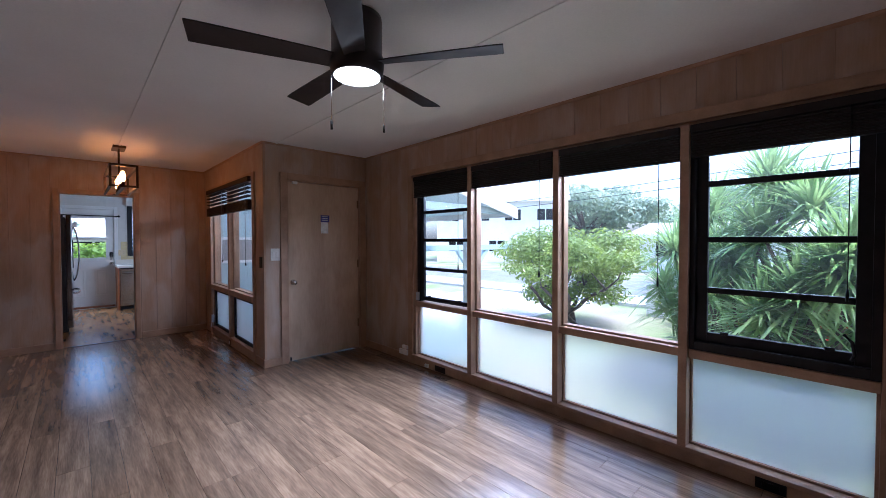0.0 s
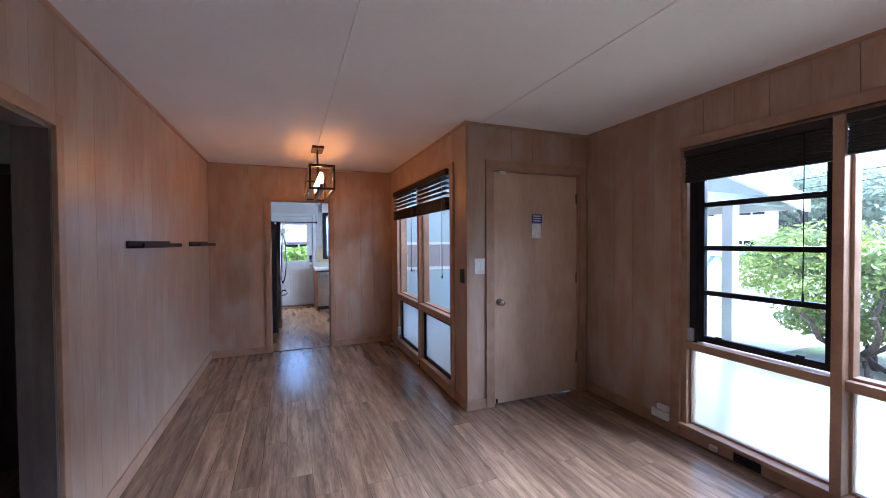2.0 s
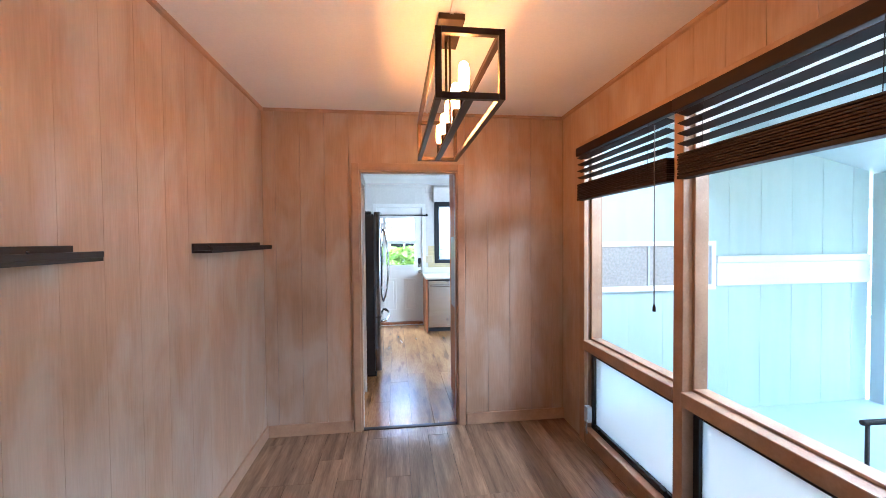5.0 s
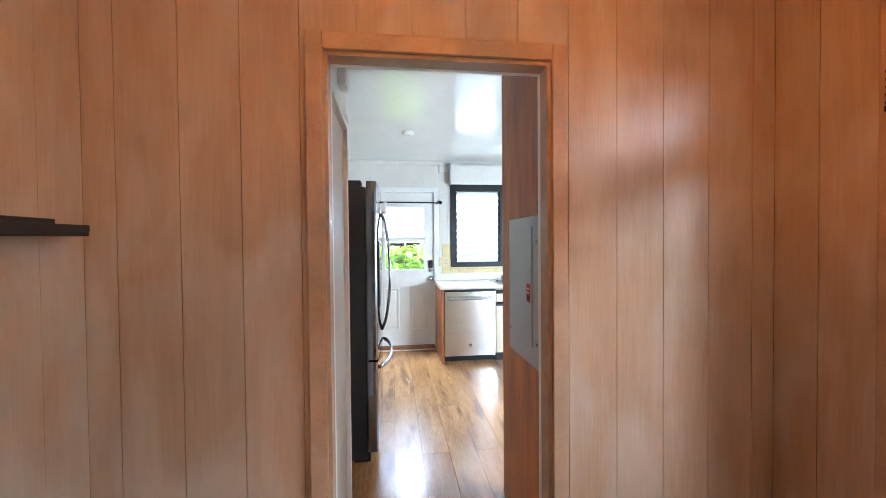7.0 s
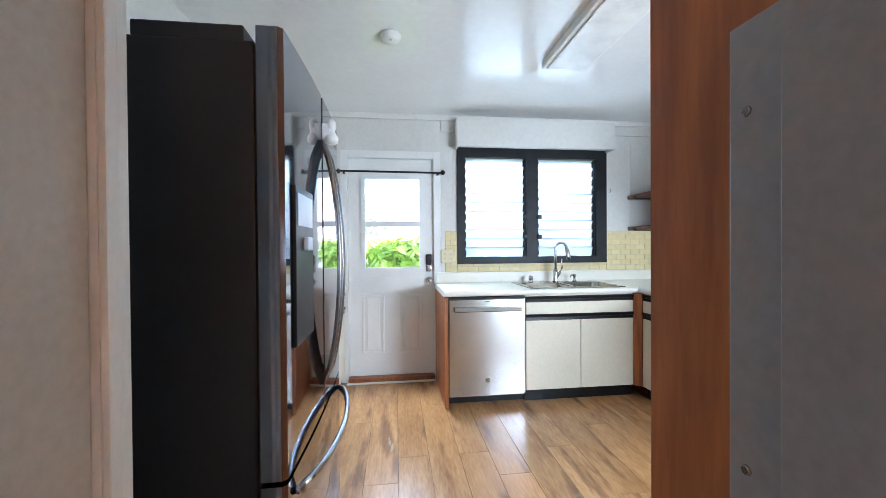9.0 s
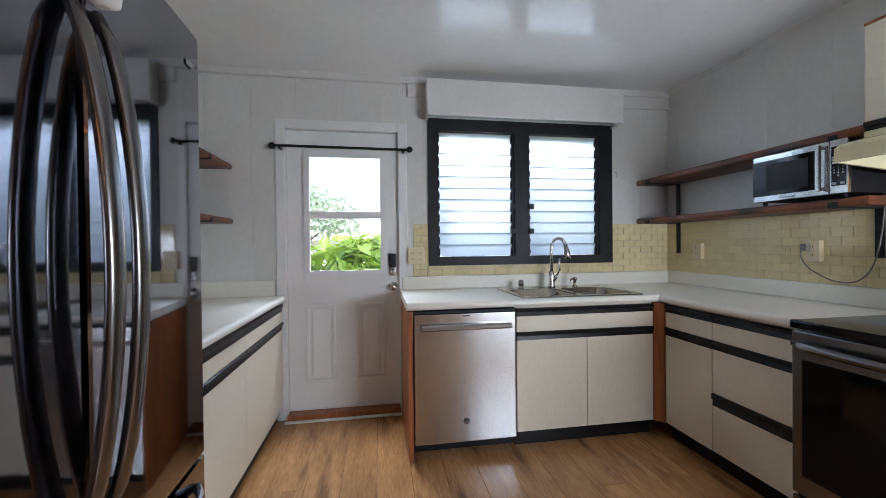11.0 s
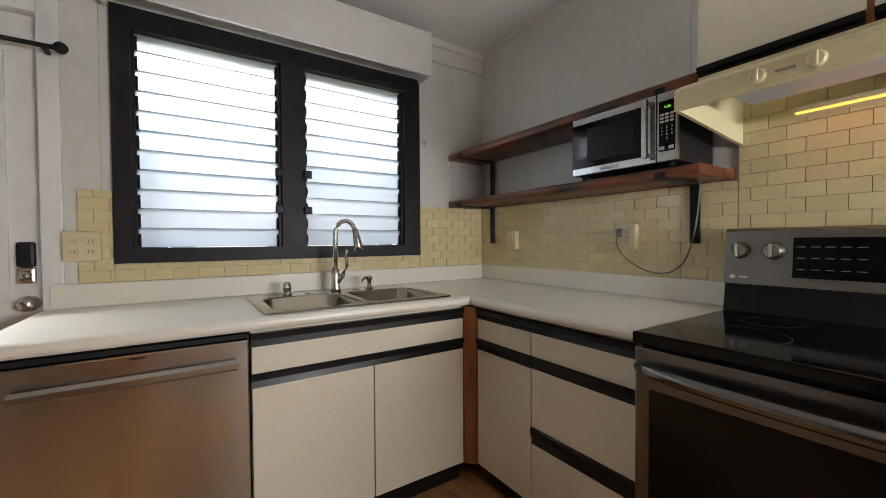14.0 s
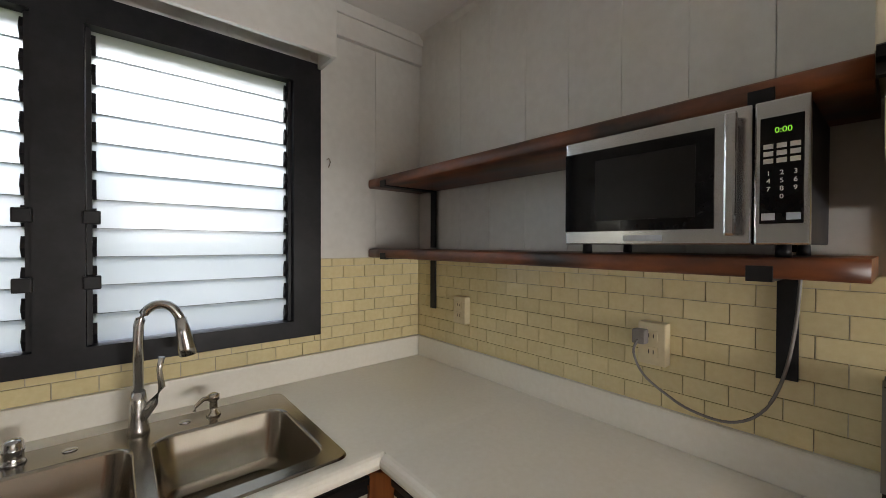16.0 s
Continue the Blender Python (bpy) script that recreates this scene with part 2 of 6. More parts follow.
M["ivory"] = surf("ivory_plastic", (0.66, 0.57, 0.37), 0.4, col2=(0.63, 0.54, 0.35), size=6)
M["hood"] = surf("almond_enamel", (0.72, 0.66, 0.42), 0.25, col2=(0.69, 0.63, 0.40), size=2.5)
M["plastic"] = surf("white_plastic", (0.80, 0.80, 0.78), 0.35, size=6)
M["grey"] = surf("grey_enamel", (0.40, 0.44, 0.50), 0.33, col2=(0.38, 0.42, 0.475), size=4)
M["red"] = surf("red_label", (0.60, 0.02, 0.03), 0.5, size=20)
M["blue"] = surf("blue_label", (0.05, 0.06, 0.35), 0.5, size=20)
M["paper"] = surf("white_paper", (0.82, 0.83, 0.84), 0.6, size=20)
M["cord"] = surf("grey_cord", (0.22, 0.20, 0.19), 0.5, size=20)
M["glass"] = pane("clear_glass", diffuse=0.003)
M["frost"] = frosted("frosted_glass")
M["louvre"] = pane("louvre_glass", diffuse=0.62, tint=(0.50, 0.53, 0.56), rough=0.1)
M["glassedge"] = surf("dark_glass_edge", (0.02, 0.03, 0.03), 0.3)
M["blackglass"] = surf("black_oven_glass", (0.005, 0.005, 0.006), 0.06, size=4, spec=0.2)
M["screen"] = surf("grey_window_screen", (0.34, 0.315, 0.30), 0.6, size=50)
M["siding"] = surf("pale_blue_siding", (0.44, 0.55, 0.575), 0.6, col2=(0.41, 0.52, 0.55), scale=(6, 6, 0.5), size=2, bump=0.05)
M["housewhite"] = surf("offwhite_stucco", (0.80, 0.79, 0.78), 0.8, col2=(0.75, 0.74, 0.73), size=1.5)
M["roof"] = surf("pinkish_roof_shingle", (0.48, 0.45, 0.45), 0.85, col2=(0.42, 0.39, 0.39), size=4, bump=0.3)
M["concrete"] = surf("pale_concrete", (0.52, 0.51, 0.49), 0.85, col2=(0.44, 0.43, 0.41), size=1.5, bump=0.2)
M["asphalt"] = surf("grey_asphalt", (0.17, 0.175, 0.18), 0.9, col2=(0.13, 0.133, 0.137), size=1.2, bump=0.3)
M["lawn"] = surf("lawn_and_earth", (0.14, 0.19, 0.06), 0.95, col2=(0.27, 0.23, 0.17), size=0.5, amount=0.6, bump=0.6, fine=30)
M["leaf"] = leaf("glossy_bush_leaf", (0.32, 0.40, 0.09), 0.35, col2=(0.07, 0.125, 0.025), size=3.0, amount=1.0)
M["leaf2"] = leaf("dracaena_leaf", (0.30, 0.42, 0.20), 0.28, col2=(0.09, 0.19, 0.06), size=2.5, amount=1.0)
# Greyed and lightened: distance haze is mixed into the foliage colour.
M["leaf3"] = leaf("hazed_tree_foliage", (0.30, 0.36, 0.27), 0.6, col2=(0.14, 0.21, 0.13), size=1.2, amount=1.0)
M["leaf4"] = leaf("bright_shrub_leaf", (0.27, 0.38, 0.05), 0.45, col2=(0.13, 0.22, 0.03), size=3.0, amount=1.0)
# Hall doorway jambs: the shadow in the opening is put into this grey-brown.
M["darkjamb"] = surf("shadowed_jamb", (0.17, 0.135, 0.115), 0.5, col2=(0.12, 0.092, 0.078), scale=(6, 6, 0.6), size=2.5, bump=0.05)
M["bark"] = surf("grey_brown_bark", (0.16, 0.125, 0.10), 0.9, col2=(0.09, 0.07, 0.06), scale=(8, 8, 1), size=4, bump=0.5)
M["carpaint"] = surf("red_car_paint", (0.42, 0.03, 0.03), 0.25, coat=0.6, size=3)
M["tyre"] = surf("black_rubber", (0.02, 0.02, 0.02), 0.8, size=10)
M["darkdoor"] = surf("dark_walnut_door", (0.07, 0.04, 0.025), 0.45, col2=(0.045, 0.026, 0.017), scale=(9, 9, 0.6), size=2.5)
M["fanlight"] = glow("fan_light", (1.0, 0.93, 0.82), 3.0)
M["bulb"] = glow("amber_filament_bulb", (1.0, 0.345, 0.066), 10.5)
M["hoodlight"] = glow("hood_lamp", (1.0, 0.31, 0.04), 0.95)
M["lcd_blue"] = glow("blue_clock_digits", (0.35, 0.42, 1.0), 0.25)
M["lcd_green"] = glow("green_clock_digits", (0.30, 1.0, 0.08), 0.08)


# ---------- mesh helpers ----------
def box(bm, x0, x1, y0, y1, z0, z1, bevel=0.0):
    """An axis-aligned block, with bevelled edges where bevel is given."""
    x0, x1, y0, y1, z0, z1 = min(x0, x1), max(x0, x1), min(y0, y1), max(y0, y1), min(z0, z1), max(z0, z1)
    v = [bm.verts.new(p) for p in ((x0, y0, z0), (x1, y0, z0), (x1, y1, z0), (x0, y1, z0), (x0, y0, z1), (x1, y0, z1), (x1, y1, z1), (x0, y1, z1))]
    f = [bm.faces.new([v[i] for i in q]) for q in ((3, 2, 1, 0), (4, 5, 6, 7), (0, 1, 5, 4), (1, 2, 6, 5), (2, 3, 7, 6), (3, 0, 4, 7))]
    if bevel:
        edges = list({e for q in f for e in q.edges})
        bmesh.ops.bevel(bm, geom=edges, offset=min(bevel, 0.45 * min(x1 - x0, y1 - y0, z1 - z0)), segments=2, affect="EDGES", profile=0.6)
    return bm


def boxed(x0, x1, y0, y1, z0, z1, bevel=0.0):
    return box(bmesh.new(), x0, x1, y0, y1, z0, z1, bevel)


def prism(bm, outline, axis, a, b):
    """Extrudes an outline of 2D points along an axis from a to b. axis x: (y, z); y: (x, z); z: (x, y)."""
    def at(p, c):
        return {"x": (c, p[0], p[1]), "y": (p[0], c, p[1]), "z": (p[0], p[1], c)}[axis]
    lo, hi = [bm.verts.new(at(p, a)) for p in outline], [bm.verts.new(at(p, b)) for p in outline]
    n = len(outline)
    bm.faces.new(lo[::-1]), bm.faces.new(hi)
    for i in range(n):
        bm.faces.new((lo[i], lo[(i + 1) % n], hi[(i + 1) % n], hi[i]))
    bmesh.ops.recalc_face_normals(bm, faces=bm.faces)
    return bm


def tube(bm, pts, r, n=8):
    """A round tube along points; r is one radius or one for each point."""
    pts = [Vector(p) for p in pts]
    rs = r if isinstance(r, (list, tuple)) else [r] * len(pts)
    rings = []
    for i, p in enumerate(pts):
        d = (pts[min(i + 1, len(pts) - 1)] - pts[max(i - 1, 0)]).normalized()
        up = Vector((0, 0, 1)) if abs(d.z) < 0.9 else Vector((1, 0, 0))
        a = d.cross(up).normalized()
        b = d.cross(a)
        rings.append([bm.verts.new(p + rs[i] * (math.cos(k * math.tau / n) * a + math.sin(k * math.tau / n) * b)) for k in range(n)])
    for s, t in zip(rings, rings[1:]):
        for k in range(n):
            bm.faces.new((s[k], s[(k + 1) % n], t[(k + 1) % n], t[k])).smooth = True
    bm.faces.new(rings[0]), bm.faces.new(rings[-1][::-1])
    bmesh.ops.recalc_face_normals(bm, faces=bm.faces)
    return bm


def lathe(bm, base, profile, axis="z", n=24):
    """A turned shape: profile holds (radius, distance along the axis) from base."""
    base = Vector(base)
    rings = []
    for r, h in profile:
        ring = []
        for k in range(n):
            c, s = math.cos(k * math.tau / n) * r, math.sin(k * math.tau / n) * r
            ring.append(bm.verts.new(base + Vector({"z": (c, s, h), "x": (h, c, s), "y": (c, h, s)}[axis])))
        rings.append(ring)
    for a, b in zip(rings, rings[1:]):
        for k in range(n):
            bm.faces.new((a[k], a[(k + 1) % n], b[(k + 1) % n], b[k])).smooth = True
    bm.faces.new(rings[0]), bm.faces.new(rings[-1])
    bmesh.ops.recalc_face_normals(bm, faces=bm.faces)
    return bm


def ring(x0, x1, y0, y1, r, z, n=5):
    pts = []
    for cx, cy, a0 in ((x1 - r, y1 - r, 0), (x0 + r, y1 - r, 90), (x0 + r, y0 + r, 180), (x1 - r, y0 + r, 270)):
        for k in range(n + 1):
            a = radians(a0 + 90 * k / n)
            pts.append((cx + r * math.cos(a), cy + r * math.sin(a), z))
    return pts


def loops(bm, rows, cap=True):
    vs = [[bm.verts.new(p) for p in row] for row in rows]
    for a, b in zip(vs, vs[1:]):
        for k in range(len(a)):
            bm.faces.new((a[k], a[(k + 1) % len(a)], b[(k + 1) % len(a)], b[k])).smooth = True
    if cap:
        bm.faces.new(vs[-1])
    return vs


def thing(name, label, category, base=(0, 0, 0), group=""):
    """An Empty at the base of a thing, to parent its parts."""
    ob = new(name)
    ob.location = base
    ob.empty_display_size = 0.05
    ob["base"] = [float(c) for c in base]
    return tagged(ob, label, category, group)


def made(name, bm, material, base=(0, 0, 0)):
    me = bpy.data.meshes.new(name)
    if any(base):
        bmesh.ops.translate(bm, vec=[-c for c in base], verts=bm.verts)
    bm.to_mesh(me)
    bm.free()
    me.materials.append(M[material])
    return new(name, me)


def part(name, bm, material, parent, label=""):
    """One mesh, given in world coordinates, under a thing or under a part."""
    base = parent.get("base", (0, 0, 0))
    ob = made(name, bm, material, base)
    ob["base"] = [float(c) for c in base]
    ob.parent = parent
    return tagged(ob, label)


def solo(name, bm, material, label, category, group="", kind=""):
    return tagged(made(name, bm, material), label, category, group, kind)


def struct(name, bm, material, label="", category=""):
    return tagged(made(name, bm, material), label, category, "", "structure")


def wall_with_holes(axis, at0, at1, u0, u1, z0, z1, holes):
    """A wall slab between at0 and at1 on its axis, along u, with rectangular holes (u0, u1, z0, z1)."""
    bm = bmesh.new()
    cuts = sorted({u0, u1, *[h[0] for h in holes], *[h[1] for h in holes]})
    for a, b in zip(cuts, cuts[1:]):
        mid = (a + b) / 2
        spans, z = [], z0
        for h in sorted([h for h in holes if h[0] <= mid <= h[1]], key=lambda h: h[2]):
            spans.append((z, h[2]))
            z = h[3]
        spans.append((z, z1))
        for s, e in spans:
            if e - s > 1e-4:
                box(bm, at0, at1, a, b, s, e) if axis == "x" else box(bm, a, b, at0, at1, s, e)
    return bm


def planks(wall, axis, face, depth, edges, z0, z1, holes, material, gap=0.0025, name="plank"):
    """Vertical boards over a wall; face is the front plane, depth the thickness (signed, into the wall)."""
    for a, b in zip(edges, edges[1:]):
        a, b = a + gap / 2, b - gap / 2
        pieces = [(a, b, z0, z1)]
        for h in holes:
            left = []
            for p in pieces:
                if h[1] <= p[0] or h[0] >= p[1] or h[3] <= p[2] or h[2] >= p[3]:
                    left.append(p)
                    continue
                if h[0] > p[0] + 0.003:
                    left.append((p[0], h[0], p[2], p[3]))
                if h[1] < p[1] - 0.003:
                    left.append((h[1], p[1], p[2], p[3]))
                u, v = max(p[0], h[0]), min(p[1], h[1])
                if h[2] > p[2]:
                    left.append((u, v, p[2], h[2]))
                if h[3] < p[3]:
                    left.append((u, v, h[3], p[3]))
            pieces = left
        for p in pieces:
            if p[1] - p[0] > 0.004 and p[3] - p[2] > 0.004:
                base = (face, p[0], p[2]) if axis == "x" else (p[0], face, p[2])
                bm = boxed(face, face + depth, p[0], p[1], p[2], p[3]) if axis == "x" else boxed(p[0], p[1], face, face + depth, p[2], p[3])
                ob = made(name, bm, material, base)
                ob.location = base
                ob.parent = wall


def uneven(a, b, width, seed, jitter=0.25):
    """Edges from a to b about width apart."""
    rnd = random.Random(seed)
    out = [a]
    while out[-1] + width * 1.35 < b:
        out.append(out[-1] + width * (1 + jitter * (rnd.random() - 0.5)))
    return out + [b]


def text(name, words, size, m, material, parent=None, label="", category="sign"):
    cu = bpy.data.curves.new(name, "FONT")
    cu.body, cu.size, cu.extrude = words, size, 0.0004
    cu.align_x, cu.align_y = "CENTER", "CENTER"
    ob = new(name, cu)
    cu.materials.append(M[material])
    if parent:
        b = parent.get("base", (0, 0, 0))
        ob.parent = parent
        ob.matrix_basis = Matrix.Translation([-c for c in b]) @ m
    else:
        ob.matrix_world = m
        tagged(ob, label, category)
    return ob
# ---------- large structure: living and dining room ----------
W_BAYS = [(2.80, 1.97), (1.92, 1.045), (0.995, 0.155), (0.105, -0.70)]
WIN_HOLE = (-0.72, 2.842, 0.085, 2.14)
DWIN_HOLE = (4.16, 6.05, 0.10, 2.12)
KDOOR = (0.535, 1.30, -0.01, 2.03)
FDOOR = (2.437, 3.38, -0.01, 2.095)
LDOOR = (2.10, 2.995, -0.01, 1.975)

wall_left = struct("wall_west", wall_with_holes("x", XL - 0.12, XL - 0.012, YB, YE + 0.1, -0.05, ZC, [LDOOR]), "backing", "tan greywashed wood panelled wall", "wall")
wall_end = struct("wall_north", wall_with_holes("y", YE + 0.012, YE + 0.068, XL - 0.12, XD + 0.12, -0.05, ZC, [KDOOR]), "backing", "tan wood panelled wall with a kitchen doorway", "wall")
wall_dwin = struct("wall_dining_window", wall_with_holes("x", XD + 0.012, XD + 0.12, YD + 0.012, YE + 0.012, -0.05, ZC, [DWIN_HOLE]), "backing", "tan wood panelled wall round the dining windows", "wall")
wall_door = struct("wall_front_door", wall_with_holes("y", YD + 0.012, YD + 0.12, XD + 0.12, XW + 0.13, -0.05, ZC, [FDOOR]), "backing", "tan wood panelled wall round the front door", "wall")
wall_win = struct("wall_east", wall_with_holes("x", XW + 0.012, XW + 0.13, YB, YD + 0.012, -0.05, ZC, [WIN_HOLE]), "backing", "tan wood panelled wall round the large windows", "wall")
wall_back = struct("wall_south", boxed(XL - 0.12, XW + 0.13, YB - 0.1, YB, -0.05, ZC), "panelling", "plain tan panelled back wall", "wall")

# ceiling with thin battens over the joints of its sheets
bm = boxed(XL - 0.12, XW + 0.13, YB - 0.1, YE + 0.12, ZC, ZC + 0.1)
for x in (1.066, 2.322):
    prism(bm, [(x - 0.011, ZC + 0.002), (x - 0.008, ZC - 0.006), (x + 0.008, ZC - 0.006), (x + 0.011, ZC + 0.002)], "y", YB, YE if x < XD else YD)
struct("ceiling", bm, "ceiling", "off-white sheet ceiling with thin joint battens", "ceiling")
struct("floor", boxed(XL - 0.12, XW + 0.13, YB - 0.1, YE + 0.02, -0.12, -0.006), "subfloor", "grey-brown vinyl plank floor", "floor")
floor = bpy.data.objects["floor"]

# hall behind the side doorway
struct("hall_wall", boxed(-1.42, -1.34, 1.0, 4.2, -0.05, ZC), "kwall", "cream painted hall wall", "wall")
struct("hall_wall_end", boxed(-1.34, XL - 0.12, 4.2, 4.3, -0.05, ZC), "kwall", "cream painted hall end wall", "wall")
struct("hall_wall_start", boxed(-1.34, XL - 0.12, 0.9, 1.0, -0.05, ZC), "kwall", "cream painted hall wall", "wall")
struct("hall_floor", boxed(-1.42, XL - 0.12, 0.9, 4.3, -0.12, 0.0), "floor", "dark vinyl hall floor", "floor")
struct("hall_ceiling", boxed(-1.42, XL - 0.12, 0.9, 4.3, ZC, ZC + 0.1), "ceiling", "off-white hall ceiling", "ceiling")
hd = thing("hall_door", "dark walnut hall door closed in a dark frame", "door", (-0.85, 4.16, 0))
part("leaf", boxed(-1.24, -0.46, 4.165, 4.198, 0.0, HALL_TOP, 0.003), "darkdoor", hd)
part("frame_side", boxed(-1.31, -1.24, 4.155, 4.198, 0, HALL_TOP + 0.06, 0.003), "darkdoor", hd)
part("frame_side", boxed(-0.46, -0.39, 4.155, 4.198, 0, HALL_TOP + 0.06, 0.003), "darkdoor", hd)
part("frame_head", boxed(-1.24, -0.46, 4.155, 4.198, HALL_TOP, HALL_TOP + 0.06, 0.003), "darkdoor", hd)
part("knob", lathe(bmesh.new(), (-0.52, 4.165, 0.95), [(0.03, 0), (0.013, -0.012), (0.013, -0.03), (0.026, -0.045), (0.018, -0.062)], "y", 16), "nickel", hd, "round nickel knob")

# baseboards, cove mouldings
def baseboard(name, x0, x1, y0, y1):
    bm = boxed(x0, x1, y0, y1, 0.0, 0.09, 0.006)
    return struct(name, bm, "trim", "natural wood baseboard", "baseboard")

baseboard("baseboard_west", XL, XL + 0.016, 3.057, YE)
baseboard("baseboard_west_back", XL, XL + 0.016, YB, 2.038)
baseboard("baseboard_north", XL + 0.016, 0.472, YE - 0.016, YE)
baseboard("baseboard_north_side", 1.365, XD, YE - 0.016, YE)
baseboard("baseboard_dining", XD - 0.014, XD, YD - 0.0, 4.085)
baseboard("baseboard_door", XD - 0.014, 2.368, YD - 0.016, YD)
baseboard("baseboard_east", XW - 0.016, XW, 2.914, YD)
baseboard("baseboard_east_back", XW - 0.016, XW, YB, -0.79)


def cove(name, axis, face, sign, u0, u1):
    """A small quarter-round strip where wall and ceiling meet."""
    bm = bmesh.new()
    pts = [(face, ZC), (face + sign * 0.02, ZC), (face + sign * 0.014, ZC - 0.014), (face, ZC - 0.02)]
    prism(bm, pts, "y" if axis == "x" else "x", u0, u1)
    return struct(name, bm, "trim", "thin wood cove moulding", "trim")

cove("trim_west", "x", XL, 1, YB, YE)
cove("trim_north", "y", YE, -1, XL + 0.02, XD - 0.02)
cove("trim_dining", "x", XD, -1, YD - 0.02, YE)
cove("trim_door", "y", YD, -1, XD, XW - 0.02)
cove("trim_east", "x", XW, -1, YB, YD)
struct("trim_corner", boxed(XD - 0.006, XD + 0.02, YD - 0.006, YD + 0.012, 0.09, ZC - 0.02, 0.004), "trim", "wood corner bead", "trim")


def casing(name, axis, face, out, u0, u1, z1, width, label, mat="trim", thick=0.02):
    """A door casing: two sides and a head, standing out from the wall by thick."""
    t = thing(name, label, "door frame", ((face, (u0 + u1) / 2, 0) if axis == "x" else ((u0 + u1) / 2, face, 0)))
    tagged(t, kind="structure")
    f0, f1 = face, face + out * thick
    for a, b, s, e, n in ((u0 - width, u0, 0, z1 + width, "side"), (u1, u1 + width, 0, z1 + width, "side"), (u0, u1, z1, z1 + width, "head")):
        part(n, boxed(f0, f1, a, b, s, e, 0.004) if axis == "x" else boxed(a, b, f0, f1, s, e, 0.004), mat, t)
    return t


def jambs(t, axis, a0, a1, u0, u1, z1, mat, thick=0.02):
    for a, b, s, e, n in ((u0, u0 + thick, 0, z1, "jamb"), (u1 - thick, u1, 0, z1, "jamb"), (u0 + thick, u1 - thick, z1 - thick, z1, "jamb_head")):
        part(n, boxed(a0, a1, a, b, s, e) if axis == "x" else boxed(a, b, a0, a1, s, e), mat, t)

kd = casing("kitchen_door_casing", "y", YE, -1, KDOOR[0], KDOOR[1], KDOOR[3], 0.055, "natural wood casing round the kitchen doorway")
jambs(kd, "y", YE, YE + 0.066, KDOOR[0], KDOOR[1], KDOOR[3], "trim", 0.012)
ld = casing("hall_door_casing", "x", XL, 1, LDOOR[0], LDOOR[1], LDOOR[3], 0.06, "wood casing round the hall doorway with shade-darkened jambs")
jambs(ld, "x", XL - 0.122, XL, LDOOR[0], LDOOR[1], LDOOR[3], "darkjamb", 0.018)
struct("threshold", boxed(KDOOR[0], KDOOR[1], YE + 0.0, YE + 0.045, -0.01, 0.006, 0.003), "bronze", "dark metal floor strip in the doorway", "threshold")

# ---------- front door ----------
fd = casing("front_door_casing", "y", YD, -1, FDOOR[0], FDOOR[1], FDOOR[3], 0.078, "natural wood casing round the front door")
jambs(fd, "y", YD, YD + 0.12, FDOOR[0], FDOOR[1], FDOOR[3], "trim", 0.012)
door = thing("front_door", "closed flush tan wood-veneer front door with a knob", "door", (2.92, YD + 0.03, 0))
part("leaf", boxed(FDOOR[0] + 0.015, FDOOR[1] - 0.015, YD + 0.012, YD + 0.055, 0.012, FDOOR[3] - 0.016, 0.003), "door", door)
bm = lathe(bmesh.new(), (2.505, YD + 0.012, 0.922), [(0.033, 0), (0.033, -0.006), (0.014, -0.012), (0.013, -0.03), (0.024, -0.04), (0.027, -0.055), (0.022, -0.066), (0.006, -0.068)], "y", 20)
knob = part("knob", bm, "nickel", door, "round satin nickel door knob")
for z in (1.87, 1.105, 0.337):
    h = part("hinge", boxed(FDOOR[1] - 0.032, FDOOR[1] - 0.014, YD + 0.004, YD + 0.013, z - 0.05, z + 0.05, 0.002), "brass", door, "brass butt hinge")
bm = boxed(2.50, 2.56, YD - 0.012, YD + 0.013, 2.055, 2.085, 0.004)
part("alarm_contact", bm, "plastic", door, "small white alarm contact")
part("stop", boxed(2.462, 2.475, YD - 0.006, YD + 0.012, 0.02, 0.06, 0.003), "black", door, "black door stop")
note = thing("door_notice", "white paper notice with a blue head taped to the door", "notice", (2.90, YD + 0.01, 1.6))
part("sheet", boxed(2.850, 2.945, YD + 0.008, YD + 0.0105, 1.49, 1.625), "paper", note)
part("header", boxed(2.848, 2.958, YD + 0.005, YD + 0.0105, 1.627, 1.71), "blue", note, "blue printed head of the notice")
for z in (1.69, 1.668, 1.645):
    part("text_bar", boxed(2.862, 2.94, YD + 0.0035, YD + 0.005, z, z + 0.009), "paper", note)

sw = thing("light_switch", "white double rocker light switch on the panelling", "switch", (2.30, YD, 1.25))
part("plate", boxed(2.252, 2.354, YD - 0.007, YD, 1.18, 1.315, 0.003), "plastic", sw)
for x in (2.285, 2.322):
    part("rocker", boxed(x - 0.013, x + 0.013, YD - 0.011, YD - 0.0068, 1.215, 1.28, 0.002), "white", sw)
sw = thing("black_wall_control", "black plastic fan control on the wood wall", "switch", (XD, 3.915, 1.16))
part("plate", boxed(XD - 0.008, XD, 3.875, 3.955, 1.10, 1.222, 0.003), "black", sw)
part("button", boxed(XD - 0.011, XD - 0.0075, 3.90, 3.93, 1.165, 1.20, 0.002), "blackgloss", sw)


